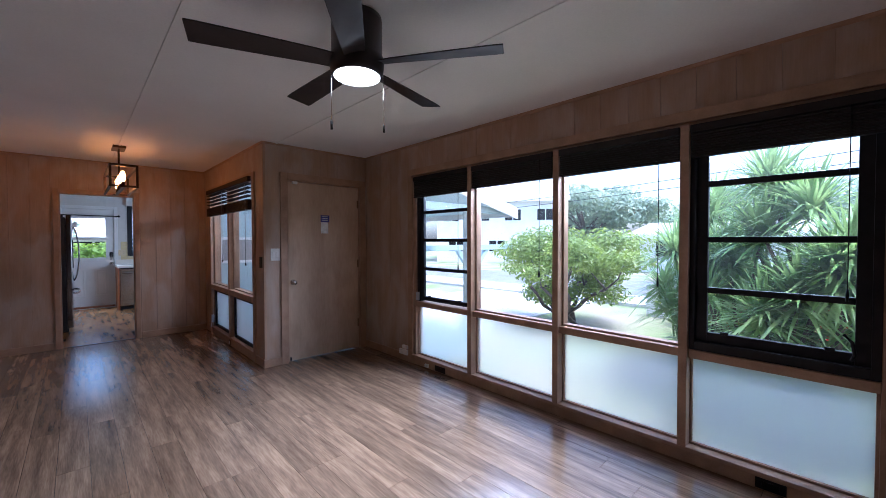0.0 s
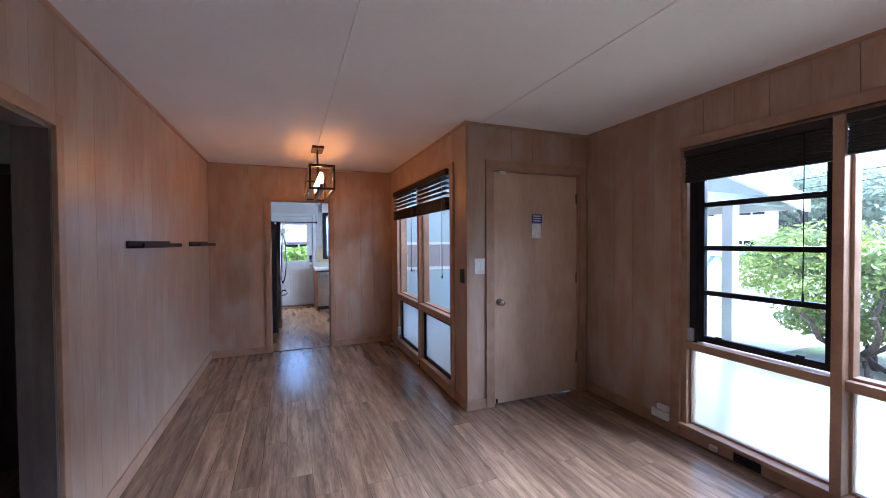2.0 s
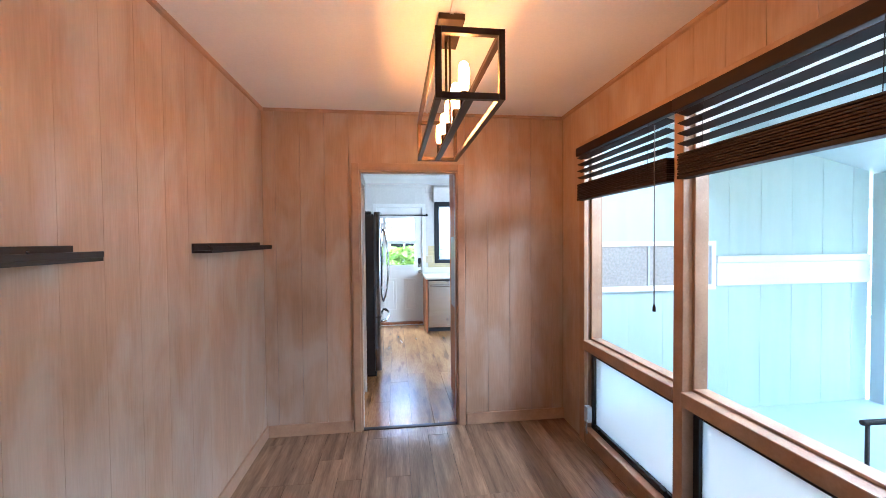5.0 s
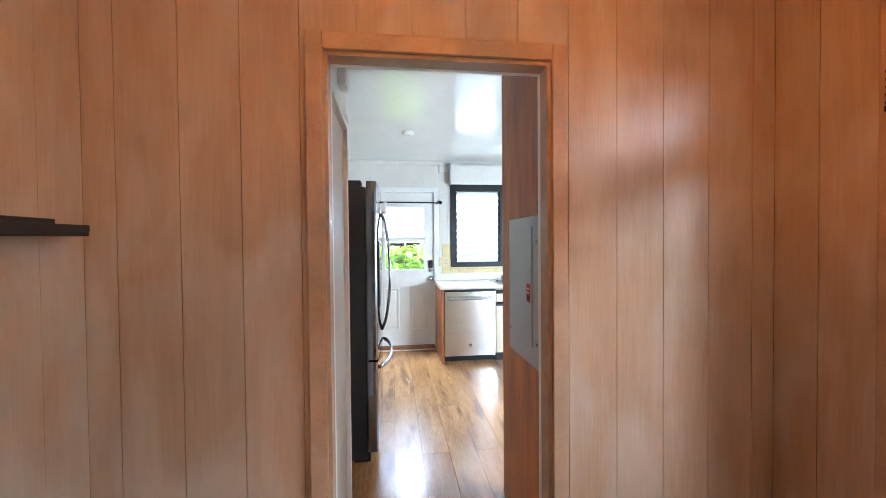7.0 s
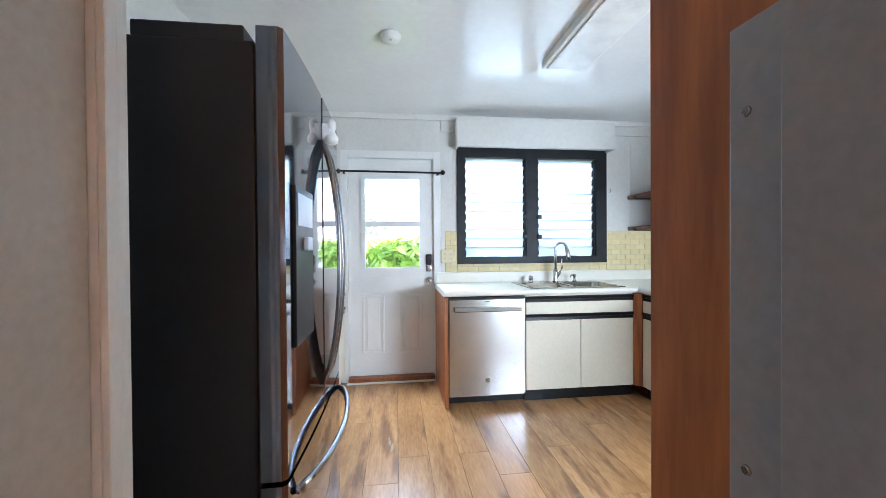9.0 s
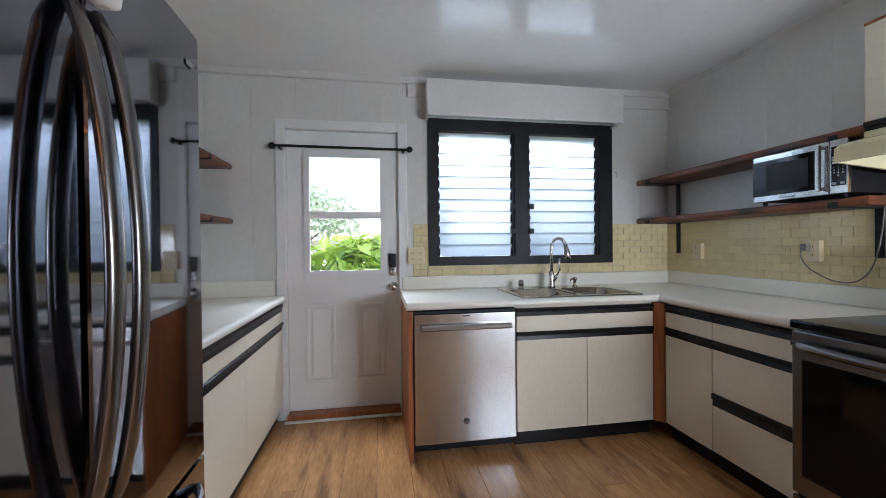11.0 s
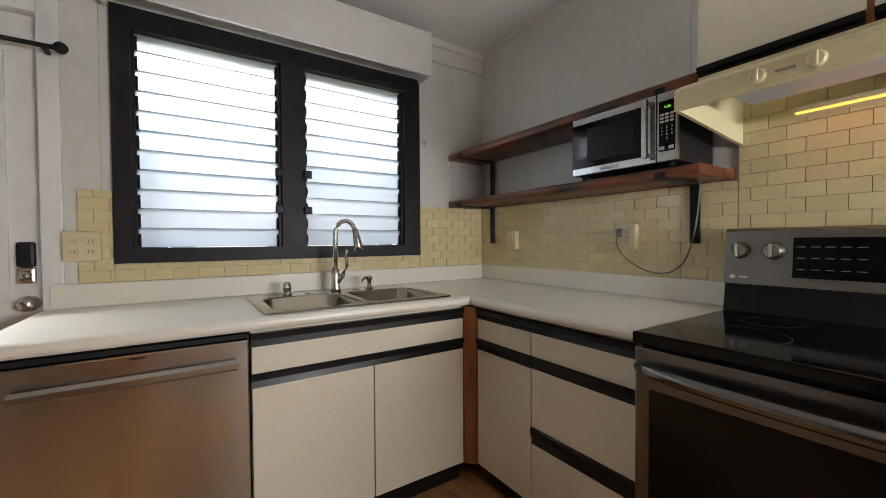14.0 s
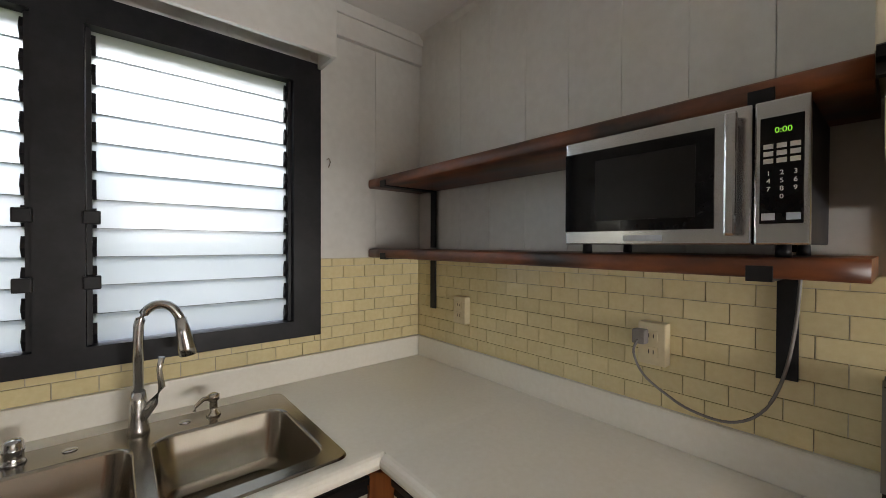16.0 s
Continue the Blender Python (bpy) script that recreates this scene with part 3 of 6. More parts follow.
# ---------- windows ----------
def sash(owner, x, y0, y1, z0, z1, bars, width=0.045, depth=0.035):
    """A black steel sash with crossbars and panes between them, in a plane of constant x."""
    lo, hi = min(y0, y1), max(y0, y1)
    sh = part("sash", boxed(x, x + depth, lo, lo + width, z0, z1, 0.003), "black", owner, "black steel awning sash")
    part("stile", boxed(x, x + depth, hi - width, hi, z0, z1, 0.003), "black", sh)
    part("rail", boxed(x, x + depth, lo + width, hi - width, z0, z0 + width, 0.003), "black", sh)
    part("rail", boxed(x, x + depth, lo + width, hi - width, z1 - width, z1, 0.003), "black", sh)
    for z in bars:
        part("bar", boxed(x, x + depth, lo + width, hi - width, z - 0.017, z + 0.017, 0.003), "black", sh)
    cuts = [z0 + width, *sorted(bars), z1 - width]
    for a, b in zip(cuts, cuts[1:]):
        part("pane", boxed(x + 0.014, x + 0.018, lo + width, hi - width, a, b), "glass", sh)
    for y in (lo + 0.2 * (hi - lo), lo + 0.8 * (hi - lo)):
        part("latch", boxed(x - 0.012, x, y - 0.02, y + 0.02, z0 + width - 0.006, z0 + width + 0.014, 0.003), "black", sh)
    return sh

win = tagged(thing("window_1", "wide wood-framed window of four bays with frosted lower panes", "window", (XW, 1.05, 0.08)), kind="structure")
XF0, XF1 = XW + 0.005, XW + 0.11
part("casing_head", boxed(XW - 0.02, XW + 0.004, -0.79, 2.912, 2.135, 2.205, 0.004), "trim", win)
part("casing_side", boxed(XW - 0.02, XW + 0.004, 2.842, 2.912, 0.0, 2.135, 0.004), "trim", win)
part("casing_side", boxed(XW - 0.02, XW + 0.004, -0.79, -0.72, 0.0, 2.135, 0.004), "trim", win)
part("casing_foot", boxed(XW - 0.012, XW + 0.004, -0.72, 2.842, 0.0, 0.075, 0.004), "trim", win)
part("sill", boxed(XW - 0.03, XW + 0.11, -0.72, 2.842, 0.075, 0.105, 0.005), "trim", win)
part("jamb", boxed(XF0, XF1, 2.80, 2.840, 0.105, 2.135), "trim", win)
part("jamb", boxed(XF0, XF1, -0.72, -0.70, 0.105, 2.135), "trim", win)
part("head", boxed(XF0, XF1, -0.70, 2.80, 2.11, 2.138), "trim", win)
for y in (1.945, 1.02, 0.13):
    part("mullion", boxed(XW - 0.035, XW + 0.11, y - 0.025, y + 0.025, 0.105, 2.11, 0.004), "trim", win)
for i, (a, b) in enumerate(W_BAYS):
    lo, hi = b, a
    part("rail", boxed(XW - 0.012, XW + 0.11, lo, hi, 0.665, 0.72, 0.005), "trim", win)
    fr = part("frosted_pane", boxed(XW + 0.060, XW + 0.065, lo + 0.012, hi - 0.012, 0.12, 0.653), "frost", win, "frosted lower pane")
    for p in ((lo, hi, 0.105, 0.12), (lo, hi, 0.653, 0.665), (lo, lo + 0.014, 0.12, 0.653), (hi - 0.014, hi, 0.12, 0.653)):
        part("bead", boxed(XW + 0.04, XW + 0.085, *p, 0.002), "trim", win)
    if i in (1, 2):
        part("pane", boxed(XW + 0.060, XW + 0.065, lo + 0.012, hi - 0.012, 0.732, 2.11), "glass", win)
        for p in ((lo, hi, 0.72, 0.735), (lo, lo + 0.016, 0.735, 2.11), (hi - 0.016, hi, 0.735, 2.11)):
            part("bead", boxed(XW + 0.03, XW + 0.095, *p, 0.002), "trim", win)
sash(win, XW + 0.03, 2.735, 1.975, 0.735, 2.08, (1.711, 1.405, 1.088))
part("sash_frame", boxed(XW + 0.02, XW + 0.09, 2.735, 2.79, 0.72, 2.11, 0.003), "black", win)
sash(win, XW + 0.03, 0.075, -0.67, 0.775, 2.08, (1.745, 1.405, 1.095), 0.06)
part("sash_frame", boxed(XW + 0.0, XW + 0.09, -0.70, -0.665, 0.72, 2.11, 0.003), "black", win)
part("sash_frame", boxed(XW + 0.0, XW + 0.09, 0.075, 0.105, 0.72, 2.11, 0.003), "black", win)
part("sash_frame", boxed(XW + 0.0, XW + 0.09, -0.665, 0.075, 0.72, 0.775, 0.003), "black", win)
tube_pts = [(XW + 0.02, -0.60, 0.80), (XW - 0.03, -0.61, 0.84), (XW - 0.035, -0.60, 0.90), (XW - 0.03, -0.57, 0.935)]
part("operator", boxed(XW + 0.004, XW + 0.028, 2.752, 2.795, 0.728, 0.82, 0.005), "grey", win, "grey metal window operator")
part("latch_handle", tube(bmesh.new(), tube_pts, 0.008), "black", win, "black latch handle")

# roller shades drawn up under the head, one for each bay
for (a, b), z in zip(W_BAYS, (1.895, 1.915, 1.915, 1.925)):
    sh = thing("roller_blind", "black-brown woven blind drawn up under the window head", "blind", (XW - 0.03, (a + b) / 2, 2.1), "shades of the large window")
    part("headrail", boxed(XW - 0.04, XW + 0.03, b + 0.004, a - 0.004, 2.06, 2.108, 0.006), "shade", sh)
    bm = bmesh.new()
    for k in range(9):
        zz = 2.055 - k * (2.055 - z) / 9
        box(bm, XW - 0.030 + 0.004 * (k % 2), XW + 0.014, b + 0.008, a - 0.008, zz - (2.055 - z) / 9 + 0.002, zz, 0.003)
    part("folds", bm, "shade", sh)
    part("bottom_rail", boxed(XW - 0.03, XW + 0.012, b + 0.006, a - 0.006, z - 0.016, z, 0.003), "shade", sh)
    yc = b + 0.12
    c = part("cord", tube(bmesh.new(), [(XW - 0.036, yc, 2.06), (XW - 0.036, yc, 1.15)], 0.0025, 5), "black", sh, "black pull cord")
    part("tassel", lathe(bmesh.new(), (XW - 0.036, yc, 1.10), [(0.004, 0.06), (0.007, 0.03), (0.006, 0)], "z", 8), "black", c)

# dining windows
dw = tagged(thing("window_2", "two-bay wood-framed dining window with a deep sill rail", "window", (XD, 5.1, 0.08)), kind="structure")
part("casing_head", boxed(XD - 0.02, XD + 0.004, 4.088, 6.125, 2.12, 2.19, 0.004), "trim", dw)
part("casing_side", boxed(XD - 0.02, XD + 0.004, 4.088, 4.16, 0.0, 2.12, 0.004), "trim", dw)
part("casing_side", boxed(XD - 0.02, XD + 0.004, 6.05, 6.125, 0.0, 2.12, 0.004), "trim", dw)
part("casing_foot", boxed(XD - 0.012, XD + 0.004, 4.16, 6.05, 0.0, 0.085, 0.004), "trim", dw)
part("sill", boxed(XD - 0.02, XD + 0.11, 4.16, 6.05, 0.085, 0.112, 0.005), "trim", dw)
part("mullion", boxed(XD - 0.02, XD + 0.11, 5.083, 5.146, 0.112, 2.12, 0.004), "trim", dw)
for lo, hi in ((4.16, 5.083), (5.146, 6.05)):
    part("rail", boxed(XD - 0.03, XD + 0.11, lo, hi, 0.685, 0.755, 0.006), "trim", dw)
    part("pane", boxed(XD + 0.06, XD + 0.065, lo + 0.01, hi - 0.01, 0.765, 2.11), "glass", dw)
    for p in ((lo, hi, 0.755, 0.768), (lo, lo + 0.016, 0.768, 2.12), (hi - 0.016, hi, 0.768, 2.12)):
        part("bead", boxed(XD + 0.03, XD + 0.10, *p, 0.002), "trim", dw)
    fr = part("awning_frame", boxed(XD + 0.03, XD + 0.08, lo + 0.01, hi - 0.01, 0.64, 0.685, 0.003), "black", dw, "black steel awning frame")
    part("rail", boxed(XD + 0.03, XD + 0.08, lo + 0.01, hi - 0.01, 0.112, 0.15, 0.003), "black", fr)
    part("stile", boxed(XD + 0.03, XD + 0.08, lo + 0.01, lo + 0.045, 0.15, 0.64, 0.003), "black", fr)
    part("stile", boxed(XD + 0.03, XD + 0.08, hi - 0.045, hi - 0.01, 0.15, 0.64, 0.003), "black", fr)
    part("frosted_pane", boxed(XD + 0.05, XD + 0.055, lo + 0.045, hi - 0.045, 0.15, 0.64), "frost", fr)
    for y in (lo + 0.12, hi - 0.12):
        part("latch", boxed(XD + 0.01, XD + 0.03, y - 0.02, y + 0.02, 0.14, 0.16, 0.003), "black", fr)
    bl = thing("venetian_blind", "half-raised dark brown wooden venetian blind", "blind", (XD, (lo + hi) / 2, 2.1), "blinds of the dining window")
    end = 5.1145
    part("headrail", boxed(XD - 0.060, XD - 0.021, end + 0.001 if lo > 5 else 4.165, 6.10 if lo > 5 else end - 0.001, 2.088, 2.146, 0.004), "blind", bl)
    s0, s1 = (lo + 0.004, 6.085) if lo > 5 else (4.172, hi - 0.004)
    for k in range(4):
        z = 2.064 - 0.047 * k
        bm = bmesh.new()
        prism(bm, [(XD - 0.056, z + 0.007), (XD - 0.006, z - 0.005), (XD - 0.006, z - 0.002), (XD - 0.056, z + 0.010)], "y", s0, s1)
        part("slat", bm, "blind", bl)
    for k in range(9):
        z = 1.882 - 0.011 * k
        part("stacked_slat", boxed(XD - 0.058 + 0.003 * (k % 2), XD - 0.006, s0, s1, z - 0.009, z, 0.002), "blind", bl)
    part("bottom_rail", boxed(XD - 0.058, XD - 0.005, s0 - 0.002, s1 + 0.002, 1.765, 1.782, 0.003), "blind", bl)
    for y in (lo + 0.15, hi - 0.15):
        part("ladder_cord", tube(bmesh.new(), [(XD - 0.050, y, 2.09), (XD - 0.056, y, 1.78)], 0.0015, 4), "blind", bl)
    wand = part("wand", tube(bmesh.new(), [(XD - 0.062, lo + 0.085, 2.06), (XD - 0.064, lo + 0.08, 1.15)], 0.003, 6), "cord", bl, "thin grey tilt wand")
    part("tassel", lathe(bmesh.new(), (XD - 0.064, lo + 0.08, 1.115), [(0.004, 0.036), (0.008, 0.02), (0.008, 0.0)], "z", 8), "blind", wand)

# ---------- kitchen shell ----------
BDOOR = (0.475, 1.29, -0.01, 2.075)
KWIN = (1.50, 2.995, 1.075, 2.175)
k_far = struct("wall_kitchen_north", wall_with_holes("y", KY + 0.006, KY + 0.13, KL - 0.1, KX + 0.1, -0.05, KZ, [BDOOR, KWIN]), "kwall", "white painted board wall with door and louvre window", "wall")
k_right = struct("wall_kitchen_east", boxed(KX + 0.006, KX + 0.13, YE + 0.13, KY + 0.006, -0.05, KZ), "kwall", "white painted board wall", "wall")
k_left = struct("wall_kitchen_west", boxed(KL - 0.1, KL, 7.30, KY + 0.006, -0.05, KZ), "kwall", "white painted board wall", "wall")
struct("wall_kitchen_south", wall_with_holes("y", YE + 0.13, YE + 0.16, 1.45, KX + 0.006, -0.05, KZ, [(2.44, 3.505, 1.075, 1.42)]), "kwall", "white painted wall", "wall")
part_r = struct("partition_east", boxed(1.352, 1.45, YE + 0.095, 7.245, -0.05, KZ), "oakply", "orange oak plywood partition with a breaker panel", "wall")
struct("trim_kitchen_side_east", boxed(KDOOR[1] - 0.012, 1.45, YE + 0.068, YE + 0.094, 0, KDOOR[3] + 0.05, 0.003), "white", "white painted kitchen-side casing", "trim")
struct("trim_kitchen_side_west", boxed(0.44, KDOOR[0] + 0.012, YE + 0.068, YE + 0.094, 0, KDOOR[3] + 0.05, 0.003), "white", "white painted kitchen-side casing", "trim")
struct("trim_kitchen_side_head", boxed(KDOOR[0] + 0.012, KDOOR[1] - 0.012, YE + 0.068, YE + 0.094, KDOOR[3] - 0.012, KDOOR[3] + 0.05, 0.003), "white", "white painted kitchen-side casing head", "trim")
struct("wall_over_doorway", boxed(0.44, 1.45, YE + 0.07, YE + 0.094, KDOOR[3] + 0.05, KZ), "white", "white painted wall over the doorway", "wall")
struct("partition_west", wall_with_holes("x", KL, 0.505, YE + 0.095, 7.30, -0.05, KZ, [(6.58, 7.235, -0.02, 2.0)]), "white", "white painted wall with a closet recess", "wall")
struct("kitchen_ceiling", boxed(KL - 0.1, KX + 0.13, YE + 0.121, KY + 0.13, KZ, KZ + 0.1), "kceil", "glossy white painted ceiling", "ceiling")
kfloor = struct("kitchen_floor", boxed(KL - 0.1, KX + 0.13, YE + 0.02, KY + 0.13, -0.12, -0.006), "subfloor", "honey oak vinyl plank kitchen floor", "floor")
cl = tagged(thing("closet_door", "grey-beige painted closet door in a white frame", "door", (0.46, 6.9, 0)), kind="structure")
part("leaf", boxed(0.465, 0.495, 6.582, 7.233, 0.0, 1.998, 0.003), "greyjamb", cl)
part("casing", boxed(0.505, 0.517, 7.235, 7.262, 0, 2.07, 0.004), "white", cl)
part("casing", boxed(0.505, 0.523, 6.55, 6.58, 0, 2.07, 0.004), "white", cl)
part("casing_head", boxed(0.505, 0.523, 6.58, 7.235, 2.0, 2.07, 0.004), "white", cl)
struct("door_chime", boxed(0.505, 0.545, 6.98, 7.09, 2.14, 2.27, 0.006), "plastic", "white plastic door chime box", "chime")

# cornice of the kitchen and the box over the window
struct("cornice_north", boxed(KL, KX, KY - 0.03, KY + 0.006, 2.42, KZ, 0.004), "kwall", "white painted cornice board", "trim")
struct("beam_north", boxed(1.35, KX, KY - 0.022, KY + 0.006, 2.325, 2.42, 0.004), "kwall", "white painted header board", "trim")
bm = bmesh.new()
prism(bm, [(KX + 0.006, KZ), (KX - 0.025, KZ), (KX - 0.02, KZ - 0.012), (KX + 0.006, KZ - 0.03)], "y", YE + 0.16, KY - 0.03)
struct("cornice_east", bm, "kwall", "thin white cornice moulding", "trim")
va = thing("valance_box", "white painted valance box over the window", "valance", (2.3, KY, 2.2))
part("front", boxed(1.48, 2.995, KY - 0.175, KY - 0.157, 2.15, 2.402, 0.003), "kwall", va)
part("end", boxed(1.48, 1.498, KY - 0.157, KY - 0.031, 2.15, 2.402, 0.003), "kwall", va)
part("end", boxed(2.977, 2.995, KY - 0.157, KY - 0.031, 2.15, 2.402, 0.003), "kwall", va)
part("top", boxed(1.498, 2.977, KY - 0.157, KY - 0.031, 2.38, 2.401), "kwall", va)

# ---------- back door ----------
bd = casing("back_door_casing", "y", KY + 0.006, -1, BDOOR[0] + 0.012, BDOOR[1] - 0.012, BDOOR[3] - 0.012, 0.065, "white painted casing round the back door", "white")
jambs(bd, "y", KY + 0.006, KY + 0.13, BDOOR[0], BDOOR[1], BDOOR[3], "white", 0.012)
door = thing("back_door", "closed white panelled back door with a two-light window", "door", (0.88, KY + 0.03, 0))
bm = wall_with_holes("y", KY + 0.03, KY + 0.072, 0.489, 1.277, 0.045, 2.06, [(0.625, 1.165, 0.985, 1.89)])
part("leaf", bm, "white", door)
gl = part("window_frame", wall_with_holes("y", KY + 0.012, KY + 0.03, 0.604, 1.182, 0.965, 1.905, [(0.645, 1.144, 1.05, 1.872)]), "white", door)
part("crossbar", boxed(0.645, 1.144, KY + 0.016, KY + 0.045, 1.43, 1.482, 0.004), "white", gl)
part("pane", boxed(0.625, 1.165, KY + 0.046, KY + 0.05, 0.985, 1.44), "glass", gl)
part("pane", boxed(0.625, 1.165, KY + 0.052, KY + 0.056, 1.44, 1.89), "glass", gl)
for x in (0.66, 1.0):
    part("lift_rail", boxed(x, x + 0.13, KY + 0.004, KY + 0.012, 1.045, 1.055, 0.002), "white", gl)
for x0, x1 in ((0.608, 0.816), (0.961, 1.172)):
    bm = bmesh.new()
    for p in ((x0, x1, 0.785, 0.81), (x0, x1, 0.247, 0.272), (x0, x0 + 0.025, 0.272, 0.785), (x1 - 0.025, x1, 0.272, 0.785)):
        box(bm, p[0], p[1], KY + 0.016, KY + 0.03, p[2], p[3], 0.006)
    pn = part("raised_panel", bm, "white", door)
    part("field", boxed(x0 + 0.045, x1 - 0.045, KY + 0.018, KY + 0.03, 0.292, 0.765, 0.008), "white", pn)
lk = part("keypad_lock", boxed(1.203, 1.258, KY + 0.0, KY + 0.03, 1.07, 1.17, 0.012), "black", door, "black keypad of the deadbolt")
part("cylinder", boxed(1.203, 1.258, KY + 0.004, KY + 0.03, 1.005, 1.07, 0.012), "nickel", lk)
part("thumb_turn", lathe(bmesh.new(), (1.23, KY + 0.004, 1.04), [(0.018, 0), (0.016, -0.012), (0.006, -0.02)], "y", 14), "nickel", lk)
part("knob", lathe(bmesh.new(), (1.234, KY + 0.03, 0.925), [(0.032, 0), (0.032, -0.006), (0.013, -0.012), (0.013, -0.03), (0.025, -0.04), (0.027, -0.055), (0.02, -0.066), (0.005, -0.068)], "y", 20), "nickel", door, "round satin nickel knob")
part("sill", boxed(0.487, 1.278, KY - 0.05, KY + 0.13, 0.006, 0.042, 0.006), "redwood", door, "brown wooden door sill")
struct("threshold_back", boxed(0.476, 1.284, KY - 0.085, KY - 0.051, 0.001, 0.010, 0.003), "plastic", "white floor strip before the back door", "threshold")
rod = thing("curtain_rod", "black metal curtain rod across the back door", "curtain rod", (0.89, KY - 0.06, 1.925))
part("pole", tube(bmesh.new(), [(0.425, KY - 0.065, 1.928), (1.35, KY - 0.065, 1.922)], 0.009, 10), "black", rod)
for x in (0.415, 1.36):
    part("finial", lathe(bmesh.new(), (x, KY - 0.065, 1.925), [(0.008, -0.022), (0.02, -0.012), (0.024, 0), (0.02, 0.012), (0.008, 0.022)], "x", 12), "black", rod)
for x in (0.465, 1.315):
    part("bracket", boxed(x - 0.008, x + 0.008, KY - 0.075, KY - 0.014, 1.905, 1.92, 0.002), "black", rod)

hk = thing("wall_hook", "small metal hook beside the louvre window", "hook", (3.03, KY, 1.78))
part("shank", tube(bmesh.new(), [(3.03, KY, 1.80), (3.03, KY - 0.02, 1.80), (3.033, KY - 0.028, 1.785), (3.03, KY - 0.024, 1.77), (3.03, KY - 0.016, 1.765)], 0.0025, 6), "brass", hk)

# ---------- louvre window ----------
lw = tagged(thing("window_3", "black-framed jalousie window with obscure glass louvres", "window", (2.25, KY, 1.08)), kind="structure")
part("frame", wall_with_holes("y", KY - 0.022, KY + 0.10, 1.50, 2.995, 1.075, 2.175, [(1.565, 2.175, 1.14, 2.085), (2.285, 2.885, 1.14, 2.085)]), "black", lw)
for x0, x1 in ((1.567, 2.173), (2.287, 2.883)):
    op = part("louvre_clips", boxed(x0, x0 + 0.012, KY + 0.0, KY + 0.05, 1.142, 2.083), "black", lw)
    part("clip_rail", boxed(x1 - 0.012, x1, KY + 0.0, KY + 0.05, 1.142, 2.083), "black", op)
    for k in range(11):
        z = 1.1435 + k * 0.0868
        h = min(0.0858, 2.083 - z)
        bm = bmesh.new()
        prism(bm, [(KY + 0.028, z), (KY + 0.032, z), (KY + 0.027, z + h), (KY + 0.023, z + h)], "x", x0 + 0.012, x1 - 0.012)
        lv = part("louvre", bm, "louvre", lw)
        bm = bmesh.new()
        prism(bm, [(KY + 0.0215, z + h), (KY + 0.0265, z + h - 0.0004), (KY + 0.0265, z + h + 0.0016), (KY + 0.0215, z + h + 0.0016)], "x", x0 + 0.012, x1 - 0.012)
        part("louvre_edge", bm, "glassedge", lv)
        for xa, xb in ((x0 + 0.0, x0 + 0.022), (x1 - 0.022, x1)):
            bm = bmesh.new()
            prism(bm, [(KY + 0.034, z - 0.008), (KY + 0.046, z - 0.004), (KY + 0.02, z + 0.06), (KY + 0.002, z + 0.028)], "x", xa, xb)
            part("clip", bm, "black", op)
for x, z in ((2.16, 1.52), (2.16, 1.33), (2.30, 1.52), (2.30, 1.33)):
    part("crank", boxed(x - 0.02, x + 0.02, KY - 0.045, KY - 0.022, z - 0.02, z + 0.02, 0.004), "black", lw, "black louvre operator")
# ---------- dining pendant lamp ----------
lamp = thing("pendant_lamp", "bronze open-frame linear pendant with five amber bulbs", "lamp", (1.06, 4.93, 2.48))
LX0, LX1, LY0, LY1, LZ0, LZ1 = 0.962, 1.184, 4.73, 5.78, 1.985, 2.205
part("canopy", boxed(1.008, 1.126, 5.10, 5.37, 2.455, 2.483, 0.004), "bronze", lamp)
for y in (5.17, 5.30):
    part("stem", tube(bmesh.new(), [(1.066, y, 2.455), (1.066, y, LZ0)], 0.006, 8), "bronze", lamp)
b = 0.011
for x in (LX0, LX1):
    for z in (LZ0, LZ1):
        part("long_bar", boxed(x - b, x + b, LY0 + b, LY1 - b, z - b, z + b, 0.002), "bronze", lamp)
    for y in (LY0, LY1):
        part("upright", boxed(x - b, x + b, y - b, y + b, LZ0 - b, LZ1 + b, 0.002), "bronze", lamp)
for y in (LY0, LY1):
    for z in (LZ0, LZ1):
        part("cross_bar", boxed(LX0 + b, LX1 - b, y - b, y + b, z - b, z + b, 0.002), "bronze", lamp)
part("socket_bar", boxed(1.058, 1.088, LY0 + b, LY1 - b, LZ0 - 0.008, LZ0 + 0.008, 0.002), "bronze", lamp)
for k in range(5):
    y = LY0 + 0.125 + k * 0.20
    sk = part("socket", lathe(bmesh.new(), (1.073, y, LZ0 + 0.008), [(0.016, 0), (0.017, 0.05), (0.015, 0.055)], "z", 14), "bronze", lamp)
    part("bulb", lathe(bmesh.new(), (1.073, y, LZ0 + 0.063), [(0.010, 0), (0.018, 0.012), (0.021, 0.035), (0.021, 0.085), (0.016, 0.105), (0.006, 0.113)], "z", 14), "bulb", sk, "glowing amber tube bulb")

# ---------- ceiling fan ----------
FX, FY = 1.697, 1.068
fan = thing("ceiling_fan", "dark bronze five-blade flush ceiling fan with a lit lamp", "fan", (FX, FY, ZC))
part("housing", lathe(bmesh.new(), (FX, FY, 2.483), [(0.09, 0), (0.118, -0.006), (0.121, -0.03), (0.121, -0.19), (0.126, -0.195), (0.129, -0.23), (0.125, -0.265), (0.118, -0.283), (0.112, -0.286)], "z", 36), "fan", fan)
part("light", lathe(bmesh.new(), (FX, FY, 2.198), [(0.110, 0.0), (0.108, -0.006), (0.08, -0.014), (0.02, -0.018)], "z", 32), "fanlight", fan, "round frosted lamp glowing white")
